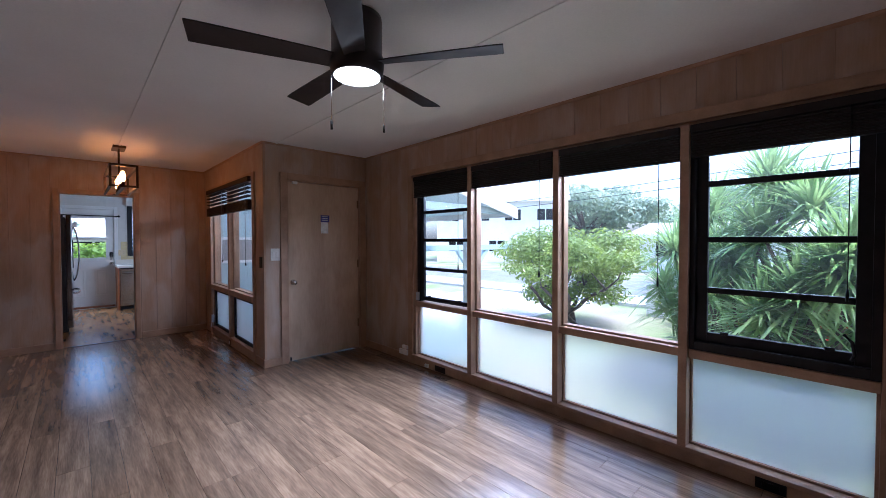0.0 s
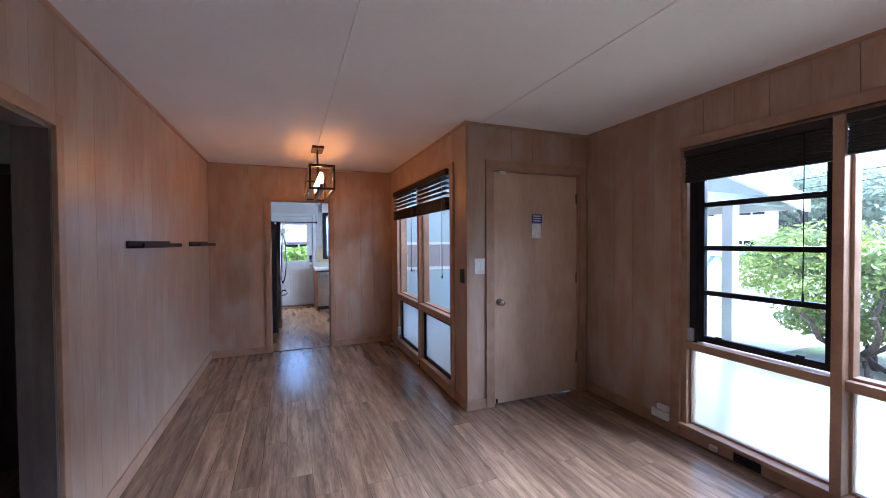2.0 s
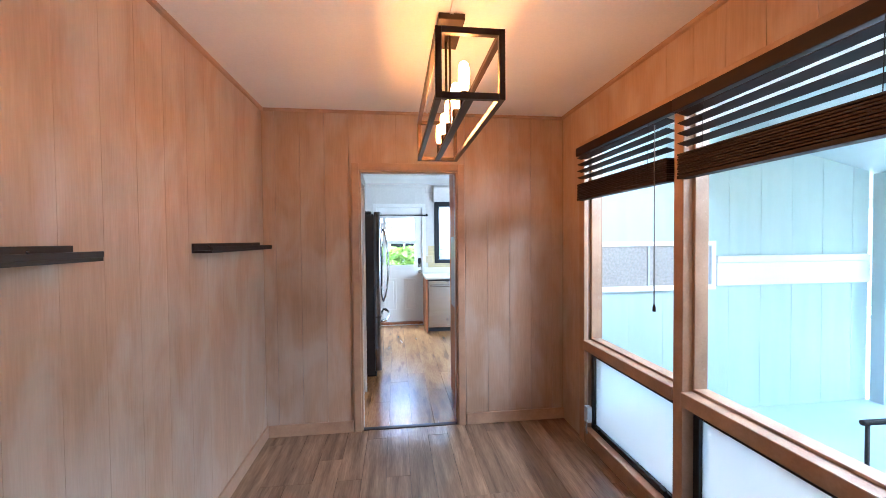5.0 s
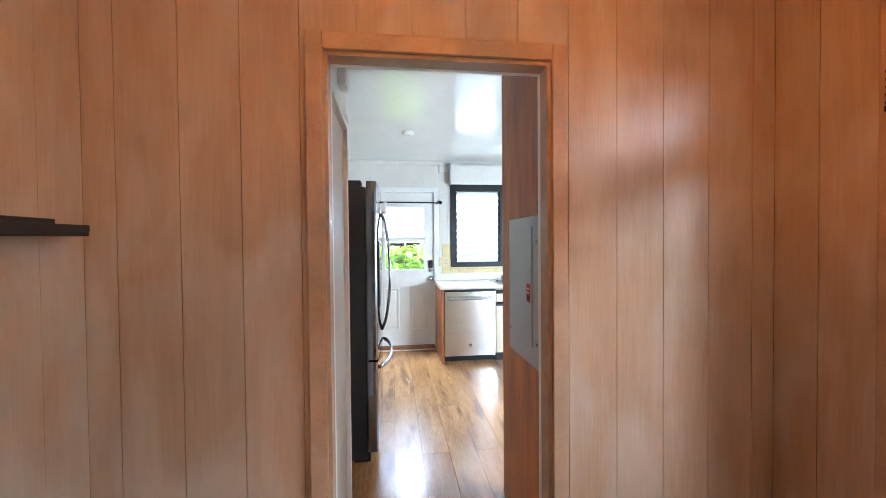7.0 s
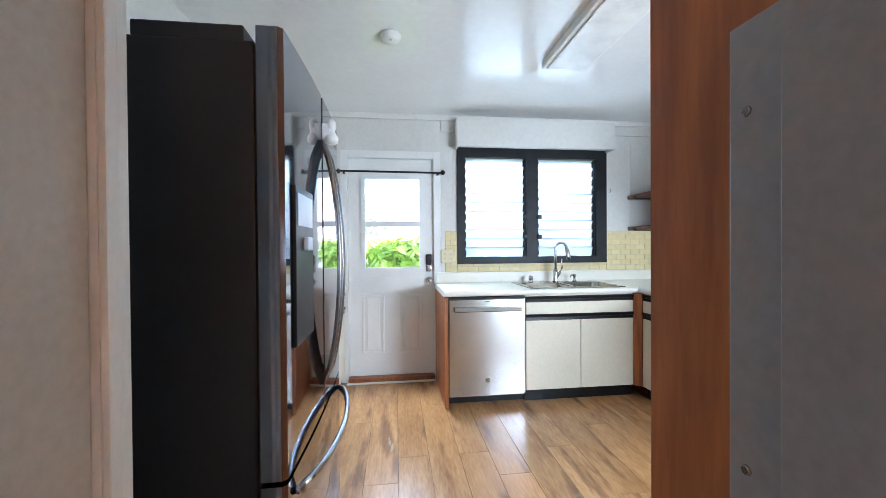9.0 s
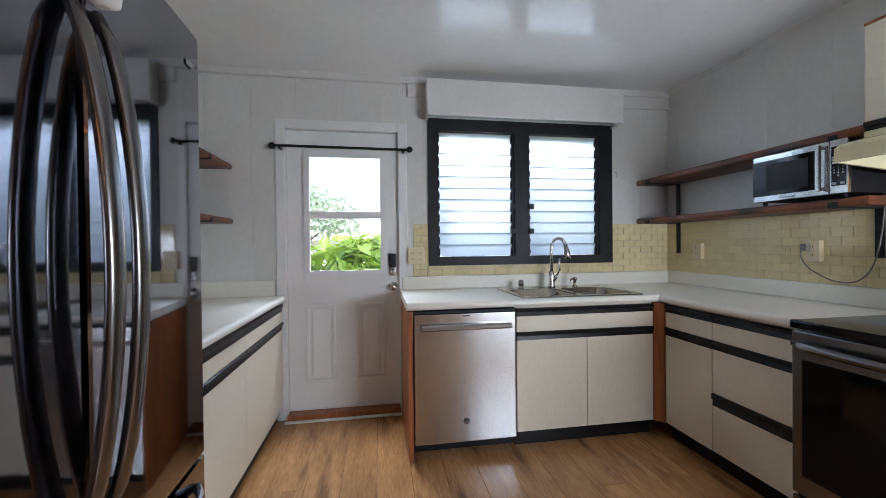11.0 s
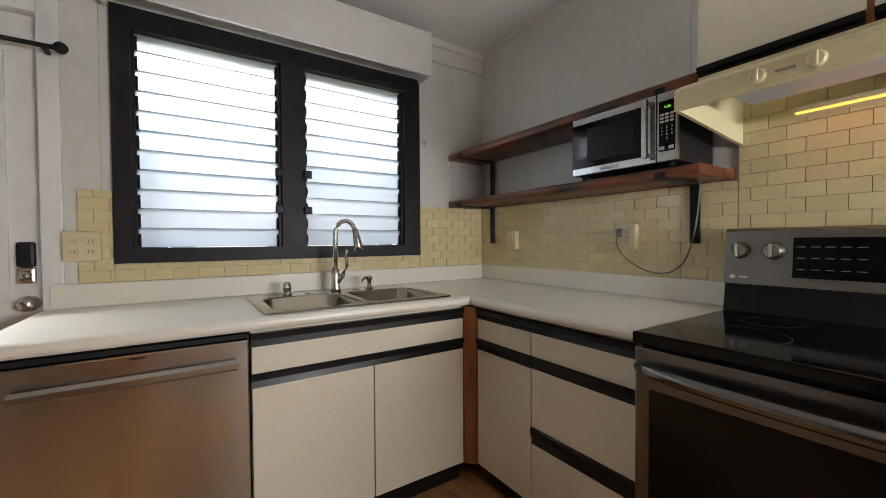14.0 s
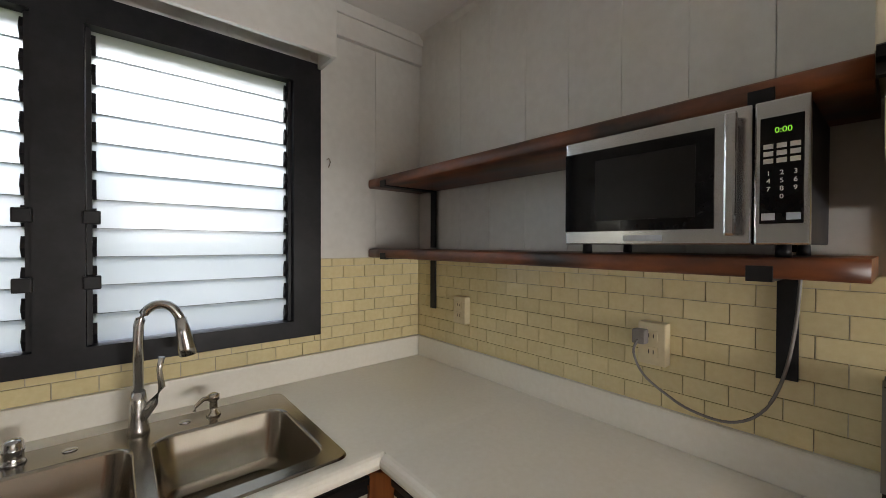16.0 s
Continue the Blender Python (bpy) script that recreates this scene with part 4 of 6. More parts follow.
for k in range(5):
    a = radians(17.5 + 72 * k)
    bm = bmesh.new()
    secs = ((0.10, 0.045, 0.0), (0.18, 0.05, 0.004), (0.40, 0.06, 0.006), (0.66, 0.068, 0.008), (0.70, 0.066, 0.008))
    rows = []
    for r, w, lift in secs:
        row = []
        for s, zz in ((-1, -0.012), (1, 0.012)):
            for th in (-0.003, 0.003):
                row.append(bm.verts.new((r, s * w, zz + th + lift)))
        rows.append(row)
    for p, q in zip(rows, rows[1:]):
        for i, j in ((0, 2), (2, 3), (3, 1), (1, 0)):
            bm.faces.new((p[i], p[j], q[j], q[i]))
    bm.faces.new([rows[0][i] for i in (0, 1, 3, 2)]), bm.faces.new([rows[-1][i] for i in (0, 2, 3, 1)])
    bmesh.ops.recalc_face_normals(bm, faces=bm.faces)
    bm.transform(Matrix.Translation((FX, FY, 2.255)) @ Matrix.Rotation(a, 4, "Z"))
    part("blade", bm, "fan", fan)
for dx, dy, zz in ((-0.105, 0.06, 1.945), (0.13, -0.035, 1.955)):
    c = part("pull_chain", tube(bmesh.new(), [(FX + dx, FY + dy, 2.22), (FX + dx, FY + dy, zz + 0.03)], 0.0018, 5), "nickel", fan, "thin metal pull chain")
    part("fob", tube(bmesh.new(), [(FX + dx, FY + dy, zz + 0.03), (FX + dx, FY + dy, zz - 0.01)], 0.006, 8), "black", c)


# ---------- picture ledges on the panelling ----------
def ledge(y0, y1, z):
    t = thing("picture_ledge", "black-brown wooden picture ledge on the panelled wall", "shelf", (XL, (y0 + y1) / 2, z), "picture ledges")
    part("back", boxed(XL, XL + 0.012, y0, y1, z + 0.012, z + 0.048, 0.002), "shade", t)
    part("board", boxed(XL, XL + 0.095, y0, y1, z, z + 0.012, 0.002), "shade", t)
    part("lip", boxed(XL + 0.085, XL + 0.097, y0, y1, z + 0.012, z + 0.030, 0.002), "shade", t)
    for y in (y0 + 0.15, y1 - 0.15):
        part("screw", lathe(bmesh.new(), (XL + 0.012, y, z + 0.032), [(0.005, 0), (0.004, 0.002)], "x", 8), "nickel", t)

ledge(3.79, 4.71, 1.435)
ledge(5.42, 6.34, 1.435)


# ---------- outlets ----------
def outlet(name, axis, face, out, u, z, material, w=0.072, h=0.116, gangs=1, label="ivory plastic wall outlet"):
    t = thing(name, label, "outlet", (face, u, z) if axis == "x" else (u, face, z), "wall outlets")
    d = 0.042
    part("plate", boxed(face, face + out * d, u - w / 2, u + w / 2, z - h / 2, z + h / 2, 0.004) if axis == "x" else boxed(u - w / 2, u + w / 2, face, face + out * d, z - h / 2, z + h / 2, 0.004), material, t)
    for g in range(gangs):
        uu = u + (g - (gangs - 1) / 2) * 0.055
        for zz in (z - 0.022, z + 0.022):
            f0, f1 = face + out * d, face + out * (d + 0.003)
            r = part("receptacle", boxed(f0, f1, uu - 0.016, uu + 0.016, zz - 0.014, zz + 0.014, 0.001) if axis == "x" else boxed(uu - 0.016, uu + 0.016, f0, f1, zz - 0.014, zz + 0.014, 0.001), material, t)
            for du in (-0.006, 0.006):
                f2 = face + out * (d + 0.0034)
                part("slot", boxed(f1, f2, uu + du - 0.0012, uu + du + 0.0012, zz - 0.005, zz + 0.006) if axis == "x" else boxed(uu + du - 0.0012, uu + du + 0.0012, f1, f2, zz - 0.005, zz + 0.006), "black", r)
    return t

outlet("wall_outlet", "x", KX, -1, 9.912, 1.165, "ivory", label="ivory outlet on the cream tile backsplash")
out2 = outlet("wall_outlet", "x", KX, -1, 9.134, 1.175, "ivory", label="ivory outlet with a plugged grey cord")
outlet("wall_outlet", "y", KY, -1, 1.402, 1.15, "ivory", 0.118, 0.122, 2, label="ivory double outlet beside the louvre window")

cb = thing("cable_box", "two small white cable boxes low on the wall", "junction box", (XW, 2.99, 0.1))
part("box", boxed(XW - 0.04, XW - 0.016, 2.915, 3.06, 0.075, 0.135, 0.005), "plastic", cb)
part("box", boxed(XW - 0.03, XW, 2.925, 3.02, 0.14, 0.18, 0.005), "plastic", cb)
part("jack", boxed(XW - 0.035, XW - 0.012, 2.56, 2.61, 0.015, 0.05, 0.004), "plastic", cb)
for y0, y1 in ((2.30, 2.46), (-0.37, -0.235)):
    o = thing("base_outlet", "black low outlet set in the wooden base", "outlet", (XW, (y0 + y1) / 2, 0.04), "base outlets")
    part("plate", boxed(XW - 0.018, XW - 0.012, y0, y1, 0.008, 0.068, 0.003), "black", o)
    part("socket", boxed(XW - 0.021, XW - 0.018, y0 + 0.03, y1 - 0.03, 0.02, 0.055, 0.002), "blackgloss", o)
o = thing("base_outlet", "brown low outlet set in the wooden base", "outlet", (XD, 5.12, 0.04), "base outlets")
part("plate", boxed(XD - 0.018, XD - 0.012, 5.09, 5.16, 0.01, 0.075, 0.003), "bronze", o)
part("socket", boxed(XD - 0.022, XD - 0.018, 5.105, 5.145, 0.025, 0.06, 0.002), "plastic", o)
o = thing("window_crank", "grey metal window operator beside the dining sill", "handle", (XD, 5.99, 0.22))
part("box", boxed(XD - 0.035, XD - 0.0, 5.975, 6.02, 0.18, 0.29, 0.004), "grey", o)
part("lever", tube(bmesh.new(), [(XD - 0.03, 5.98, 0.2), (XD - 0.05, 5.96, 0.16), (XD - 0.05, 5.95, 0.12)], 0.006, 6), "grey", o)

# ---------- breaker panel ----------
bp = thing("breaker_panel", "grey steel breaker panel with a red label on the plywood", "electrical panel", (1.352, 6.87, 0.87))
part("cover", boxed(1.338, 1.352, 6.666, 7.075, 0.872, 1.518, 0.003), "grey", bp)
dr = part("door", boxed(1.333, 1.338, 6.74, 7.005, 0.955, 1.475, 0.002), "grey", bp)
part("label", boxed(1.3318, 1.333, 6.755, 6.80, 1.145, 1.225), "red", dr, "red warning label")
part("label_bar", boxed(1.3310, 1.3318, 6.762, 6.793, 1.20, 1.207), "paper", dr)
part("label_bar", boxed(1.3310, 1.3318, 6.762, 6.793, 1.183, 1.19), "paper", dr)
part("latch", boxed(1.329, 1.333, 6.765, 6.79, 1.155, 1.175), "black", dr)
for y in (6.69, 7.05):
    for z in (0.98, 1.41):
        part("screw", lathe(bmesh.new(), (1.338, y, z), [(0.007, 0), (0.005, -0.003)], "x", 8), "nickel", bp)


# ---------- fridge ----------
fr = thing("fridge", "dark stainless french-door fridge with curved handles", "fridge", (0.28, 8.10, 0))
FY0, FY1, FM = 7.643, 8.553, 8.098
part("body", boxed(-0.138, 0.585, FY0 + 0.006, FY1 - 0.006, 0.02, 1.765, 0.006), "fside", fr)
part("hinge_cover", boxed(0.30, 0.56, FY0 + 0.01, FY0 + 0.12, 1.765, 1.805, 0.006), "fside", fr)
part("hinge_cover", boxed(0.30, 0.56, FY1 - 0.12, FY1 - 0.01, 1.765, 1.805, 0.006), "fside", fr)


def bowed_door(y0, y1, z0, z1, x0=0.592, x1=0.655, bow=0.012):
    """A fridge door whose front bows out slightly between rounded sides."""
    n = 12
    pts = [(x0, y0), (x1 - 0.012, y0)]
    for k in range(n + 1):
        u = k / n
        y = y0 + 0.010 + (y1 - y0 - 0.020) * u
        whole = (y - FY0) / (FY1 - FY0)
        pts.append((x1 + bow * (1 - (2 * whole - 1) ** 2), y))
    pts += [(x1 - 0.012, y1), (x0, y1)]
    bm = prism(bmesh.new(), pts, "z", z0, z1)
    return bm

dl = part("door", bowed_door(FY0, FM - 0.003, 0.662, 1.80), "fsteel", fr, "dark stainless left door")
dr = part("door", bowed_door(FM + 0.003, FY1, 0.662, 1.80), "fsteel", fr, "dark stainless right door")
df = part("freezer_drawer", bowed_door(FY0, FY1, 0.07, 0.648), "fsteel", fr, "dark stainless freezer drawer")
part("kickplate", boxed(0.50, 0.60, FY0 + 0.02, FY1 - 0.02, 0.0, 0.06, 0.004), "black", fr)


def bowed_handle(pts, mat, owner, side, wide=0.019, thick=0.010):
    """A flat bowed bar along points: wide to both sides, thick across, tapering to its ends."""
    bm, rows = bmesh.new(), []
    side = Vector(side)
    for i, p in enumerate(pts):
        p = Vector(p)
        d = (Vector(pts[min(i + 1, len(pts) - 1)]) - Vector(pts[max(i - 1, 0)])).normalized()
        out = d.cross(side).normalized()
        k = 0.6 if i in (0, len(pts) - 1) else 1.0
        rows.append([p + side * wide * k * math.cos(a) * (1.0 + 0.12 * abs(math.sin(2 * a))) + out * thick * math.sin(a) for a in [q * math.tau / 12 for q in range(12)]])
    vs = loops(bm, rows)
    bm.faces.new(vs[0][::-1])
    bmesh.ops.recalc_face_normals(bm, faces=bm.faces)
    return part("handle", bm, mat, owner, "curved metal handle")

for y, owner in ((FM - 0.034, dl), (FM + 0.034, dr)):
    pts = []
    for k in range(17):
        u = k / 16
        pts.append((0.668 + 0.064 * math.sin(math.pi * u) ** 0.6, y, 0.76 + 0.87 * u))
    bowed_handle(pts, "dsteel", owner, (0, 1, 0))
pts = []
for k in range(17):
    u = k / 16
    pts.append((0.663 + 0.075 * math.sin(math.pi * u) ** 0.6, FY0 + 0.07 + (FY1 - FY0 - 0.14) * u, 0.595))
# Lighter steel than the door handles: the floor light it catches, put in colour.
bowed_handle(pts, "steel", df, (0, 0, 1))
dp = part("dispenser", boxed(0.650, 0.667, 7.71, 7.93, 0.98, 1.42, 0.004), "blackgloss", dl, "black water and ice dispenser")
part("control_panel", boxed(0.667, 0.669, 7.73, 7.91, 1.31, 1.40, 0.001), "grey", dp)
part("spout", boxed(0.667, 0.682, 7.79, 7.85, 1.24, 1.28, 0.004), "grey", dp)
bm = lathe(bmesh.new(), (0.70, FM, 1.625), [(0.010, 0), (0.024, 0.008), (0.026, 0.024), (0.016, 0.040), (0.012, 0.050), (0.018, 0.060), (0.018, 0.080), (0.008, 0.092)], "z", 14)
box(bm, 0.668, 0.70, FM - 0.016, FM + 0.016, 1.64, 1.70, 0.006)
part("child_latch", bm, "plastic", fr, "white plastic safety latch")
part("badge", boxed(0.661, 0.6625, FY1 - 0.09, FY1 - 0.05, 1.70, 1.715), "nickel", dr)
fr.location.x -= 0.01
# ---------- kitchen base cabinets ----------
CT = 0.90


def channel(axis, face, out, u0, u1, z0, z1, owner):
    """A black finger-pull channel: a lip above a hollow."""
    bm = bmesh.new()
    mid = z0 + 0.45 * (z1 - z0)
    outline = [(face - out * 0.018, z0), (face + out * 0.002, z0), (face - out * 0.004, mid), (face + out * 0.008, mid + 0.004), (face + out * 0.010, z1 - 0.004), (face + out * 0.004, z1), (face - out * 0.018, z1)]
    prism(bm, outline, "x" if axis == "y" else "y", u0 + 0.002, u1 - 0.002)
    return part("finger_pull", bm, "blackgloss", owner, "black moulded finger pull")


def front(name, axis, face, out, u0, u1, z0, z1, owner):
    f0 = face - out * 0.018
    return part(name, boxed(u0 + 0.0025, u1 - 0.0025, f0, face, z0, z1, 0.002) if axis == "y" else boxed(f0, face, u0 + 0.0025, u1 - 0.0025, z0, z1, 0.002), "laminate", owner)


def cabinet(name, label, axis, face, out, back, u0, u1, splits, drawers, top=0.842):
    """A base unit: body, toe kick, channels and almond fronts. splits: door edges; drawers: drawer edges."""
    base = ((u0 + u1) / 2, (face + back) / 2, 0) if axis == "y" else ((face + back) / 2, (u0 + u1) / 2, 0)
    t = thing(name, label, "cabinet", base, "kitchen base cabinets")
    b0 = face - out * 0.019
    def bx(u, v, p, q, z0, z1):
        return boxed(u, v, p, q, z0, z1) if axis == "y" else boxed(p, q, u, v, z0, z1)
    low = 0.72 if name == "sink_cabinet" else top + 0.012
    part("body", bx(u0 + 0.001, u1 - 0.001, b0, back, 0.095, low), "laminate", t)
    if name == "sink_cabinet":
        part("front_rail", bx(u0 + 0.001, u1 - 0.001, b0, b0 - out * 0.02, low, top + 0.012), "laminate", t)
    part("toe_kick", bx(u0, u1, face - out * 0.045, face - out * 0.06, 0.0, 0.095), "blackgloss", t)
    channel(axis, face, out, u0, u1, top - 0.047, top, t)
    if drawers == 3:
        for a, b in ((0.700, top - 0.047), (0.415, 0.652), (0.100, 0.348)):
            front("drawer_front", axis, face, out, u0, u1, a, b, t)
        channel(axis, face, out, u0, u1, 0.652, 0.700, t)
        channel(axis, face, out, u0, u1, 0.348, 0.415, t)
    else:
        cuts = [u0, *drawers, u1] if isinstance(drawers, (list, tuple)) else [u0, u1]
        for a, b in zip(cuts, cuts[1:]):
            front("drawer_front", axis, face, out, a, b, 0.700, top - 0.047, t)
        channel(axis, face, out, u0, u1, 0.650, 0.700, t)
        cuts = [u0, *splits, u1]
        for a, b in zip(cuts, cuts[1:]):
            front("door", axis, face, out, a, b, 0.098, 0.650, t)
    return t

cabinet("sink_cabinet", "almond laminate sink cabinet with two doors and black pulls", "y", 9.588, -1, 10.24, 1.94, 2.855, [2.398], [])
cabinet("base_cabinet", "almond laminate base cabinet with one door and black pulls", "x", 2.903, -1, 3.50, 9.195, 9.542, [], [])
cabinet("drawer_cabinet", "almond laminate three-drawer cabinet with black pulls", "x", 2.903, -1, 3.50, 8.722, 9.195, [], 3)
cabinet("base_cabinet", "narrow almond laminate base cabinet beside the fridge", "x", 0.455, 1, -0.15, 8.62, 8.99, [], [], 0.825)
cabinet("base_cabinet", "almond laminate base cabinet under the white worktop", "x", 0.455, 1, -0.15, 8.99, 9.478, [], [], 0.825)
cabinet("base_cabinet", "almond laminate base cabinet beside the back door", "x", 0.455, 1, -0.15, 9.478, 10.235, [], [], 0.825)
bm = bmesh.new()
prism(bm, [(2.856, 9.60), (2.856, 9.582), (2.897, 9.543), (2.92, 9.543), (2.92, 9.60)], "z", 0.095, 0.85)
solo("corner_post", bm, "redwood", "orange-stained wooden corner post between cabinets", "post")
solo("end_panel", boxed(1.288, 1.316, 9.552, 10.24, 0.0, 0.853, 0.003), "redwood", "orange-stained wooden end panel beside the dishwasher", "panel")


def nosed(bm, axis, front_at, out, back, u0, u1, z0, z1):
    """A worktop length with a rounded front edge."""
    r = (z1 - z0) / 2
    pts = [(back, z0), (front_at - out * r, z0)]
    pts += [(front_at - out * r + out * r * math.sin(a), z0 + r - r * math.cos(a)) for a in [math.pi * k / 8 for k in range(1, 8)]]
    pts += [(front_at - out * r, z1), (back, z1)]
    prism(bm, pts, "x" if axis == "y" else "y", u0, u1)
    return bm

SX0, SX1, SY0, SY1 = 1.985, 2.81, 9.60, 10.15
ct = thing("worktop", "white laminate L-shaped worktop with a rounded front edge", "worktop", (2.4, 9.9, CT))
part("front_edge", nosed(bmesh.new(), "y", 9.555, -1, SY0 + 0.02, 1.285, 2.89, 0.855, CT), "counter", ct)
part("top", boxed(1.285, SX0 + 0.02, SY0 + 0.02, 10.25, 0.855, CT), "counter", ct)
part("top", boxed(SX0 + 0.02, SX1 - 0.02, SY1 - 0.02, 10.25, 0.855, CT), "counter", ct)
part("top", boxed(SX1 - 0.02, 3.51, SY0 + 0.02, 10.25, 0.855, CT), "counter", ct)
part("top", boxed(2.89, 3.51, 9.555, SY0 + 0.02, 0.855, CT), "counter", ct)
part("side_top", nosed(bmesh.new(), "x", 2.868, -1, 3.51, 8.715, 9.555, 0.855, CT), "counter", ct)
part("upstand", boxed(1.30, 3.51, 10.229, 10.25, CT, 0.998, 0.006), "counter", ct)
part("upstand", boxed(3.489, 3.51, 8.715, 10.228, CT, 0.998, 0.006), "counter", ct)
ct = thing("worktop", "white laminate worktop beside the fridge", "worktop", (0.15, 9.4, 0.865))
part("top", nosed(bmesh.new(), "x", 0.478, 1, -0.155, 8.60, 10.245, 0.837, 0.883), "counter", ct)
part("upstand", boxed(-0.155, -0.138, 8.60, 10.225, 0.883, 0.985, 0.005), "counter", ct)
part("upstand", boxed(-0.155, 0.41, 10.226, 10.246, 0.883, 0.995, 0.005), "counter", ct)


# ---------- sink and taps ----------
sink = thing("sink", "satin stainless double-bowl drop-in sink", "sink", (2.4, 9.87, CT))
bm = bmesh.new()
zr = CT + 0.006
outer = loops(bm, [ring(SX0, SX1, SY0, SY1, 0.03, CT + 0.001), ring(SX0 + 0.004, SX1 - 0.004, SY0 + 0.004, SY1 - 0.004, 0.03, zr)], False)
bowls = ((2.03, 2.385, 9.645, 10.02), (2.42, 2.772, 9.645, 10.02))
edges = [bm.edges.get((outer[1][k], outer[1][(k + 1) % len(outer[1])])) for k in range(len(outer[1]))]
for x0, x1, y0, y1 in bowls:
    vs = loops(bm, [ring(x0, x1, y0, y1, 0.055, zr), ring(x0 + 0.006, x1 - 0.006, y0 + 0.006, y1 - 0.006, 0.052, zr - 0.008),
                    ring(x0 + 0.012, x1 - 0.012, y0 + 0.012, y1 - 0.012, 0.06, 0.76), ring(x0 + 0.03, x1 - 0.03, y0 + 0.03, y1 - 0.03, 0.06, 0.735)])
    edges += [bm.edges.get((vs[0][k], vs[0][(k + 1) % len(vs[0])])) for k in range(len(vs[0]))]
bmesh.ops.triangle_fill(bm, use_beauty=True, edges=edges)
bmesh.ops.recalc_face_normals(bm, faces=bm.faces)
part("basin", bm, "sink", sink)
for x0, x1, y0, y1 in bowls:
    part("drain", lathe(bmesh.new(), ((x0 + x1) / 2, (y0 + y1) / 2, 0.735), [(0.045, 0.0), (0.044, 0.003), (0.03, 0.002), (0.01, 0.001)], "z", 20), "nickel", sink)
for x in (2.26, 2.51):
    part("hole_cap", lathe(bmesh.new(), (x, 10.085, zr), [(0.016, 0.0), (0.015, 0.003), (0.004, 0.004)], "z", 16), "nickel", sink)

ta = thing("tap", "satin nickel pull-down kitchen tap with a side lever", "tap", (2.40, 10.085, zr))
part("base", lathe(bmesh.new(), (2.40, 10.085, zr), [(0.027, 0), (0.025, 0.012), (0.021, 0.05), (0.021, 0.09), (0.016, 0.12)], "z", 20), "nickel", ta)
pts = [(2.40, 10.085, zr + 0.11), (2.40, 10.085, zr + 0.26)]
for k in range(1, 13):
    a = math.pi * k / 12 * 0.92
    pts.append((2.40 + 0.050 * (1 - math.cos(a)), 10.085 - 0.014 * (1 - math.cos(a)), zr + 0.29 + 0.075 * math.sin(a)))
sp = part("neck", tube(bmesh.new(), pts, 0.0125, 12), "nickel", ta)
e = Vector(pts[-1])
part("spray_head", tube(bmesh.new(), [e + Vector((-0.002, 0, 0.012)), e + Vector((0.006, -0.003, -0.03)), e + Vector((0.013, -0.006, -0.075)), e + Vector((0.016, -0.007, -0.098))], [0.015, 0.019, 0.023, 0.022], 14), "nickel", sp)
part("lever", tube(bmesh.new(), [(2.405, 10.08, zr + 0.045), (2.432, 10.066, zr + 0.085), (2.452, 10.056, zr + 0.13), (2.446, 10.058, zr + 0.18), (2.452, 10.055, zr + 0.215)], [0.017, 0.013, 0.009, 0.007, 0.008], 10), "nickel", ta)
so = thing("soap_dispenser", "satin nickel soap dispenser on the sink rim", "soap dispenser", (2.585, 10.085, zr))
part("body", lathe(bmesh.new(), (2.585, 10.085, zr), [(0.021, 0), (0.019, 0.006), (0.012, 0.012), (0.011, 0.045), (0.017, 0.05), (0.017, 0.065), (0.008, 0.07)], "z", 16), "brass", so)
part("spout", tube(bmesh.new(), [(2.58, 10.083, zr + 0.058), (2.555, 10.07, zr + 0.062), (2.535, 10.058, zr + 0.05), (2.530, 10.055, zr + 0.036)], [0.008, 0.007, 0.006, 0.005], 8), "brass", so)
gap_cap = thing("air_gap", "ribbed chrome air gap cap on the sink rim", "air gap", (2.16, 10.085, zr))
part("cap", lathe(bmesh.new(), (2.16, 10.085, zr), [(0.024, 0), (0.022, 0.006), (0.019, 0.01), (0.019, 0.03), (0.021, 0.032), (0.021, 0.038), (0.019, 0.04), (0.019, 0.052), (0.014, 0.06), (0.004, 0.062)], "z", 20), "steel", gap_cap)

# ---------- dishwasher ----------
dwm = thing("dishwasher", "brushed stainless dishwasher with a bar handle", "dishwasher", (1.63, 9.9, 0))
part("body", boxed(1.322, 1.934, 9.605, 10.22, 0.09, 0.845), "black", dwm)
dd = part("door", boxed(1.324, 1.932, 9.572, 9.604, 0.078, 0.828, 0.005), "bsteel", dwm)
bm = bmesh.new()
pts = [(9.565, 0.770), (9.545, 0.772), (9.535, 0.762), (9.535, 0.745), (9.545, 0.737), (9.565, 0.739)]
prism(bm, pts, "x", 1.365, 1.895)
for x in (1.365, 1.880):
    box(bm, x, x + 0.015, 9.55, 9.573, 0.742, 0.768, 0.002)
part("handle", bm, "steel", dd, "flat stainless bar handle")
part("badge", lathe(bmesh.new(), (1.627, 9.572, 0.20), [(0.019, 0), (0.018, -0.002), (0.004, -0.003)], "y", 20), "dsteel", dd, "round grey maker's badge")
part("vent", boxed(1.61, 1.65, 9.5705, 9.573, 0.812, 0.818), "black", dd)
part("toe_kick", boxed(1.322, 1.934, 9.66, 9.675, 0.0, 0.09), "black", dwm)
part("seal", boxed(1.322, 1.934, 9.59, 9.605, 0.830, 0.845), "black", dwm)

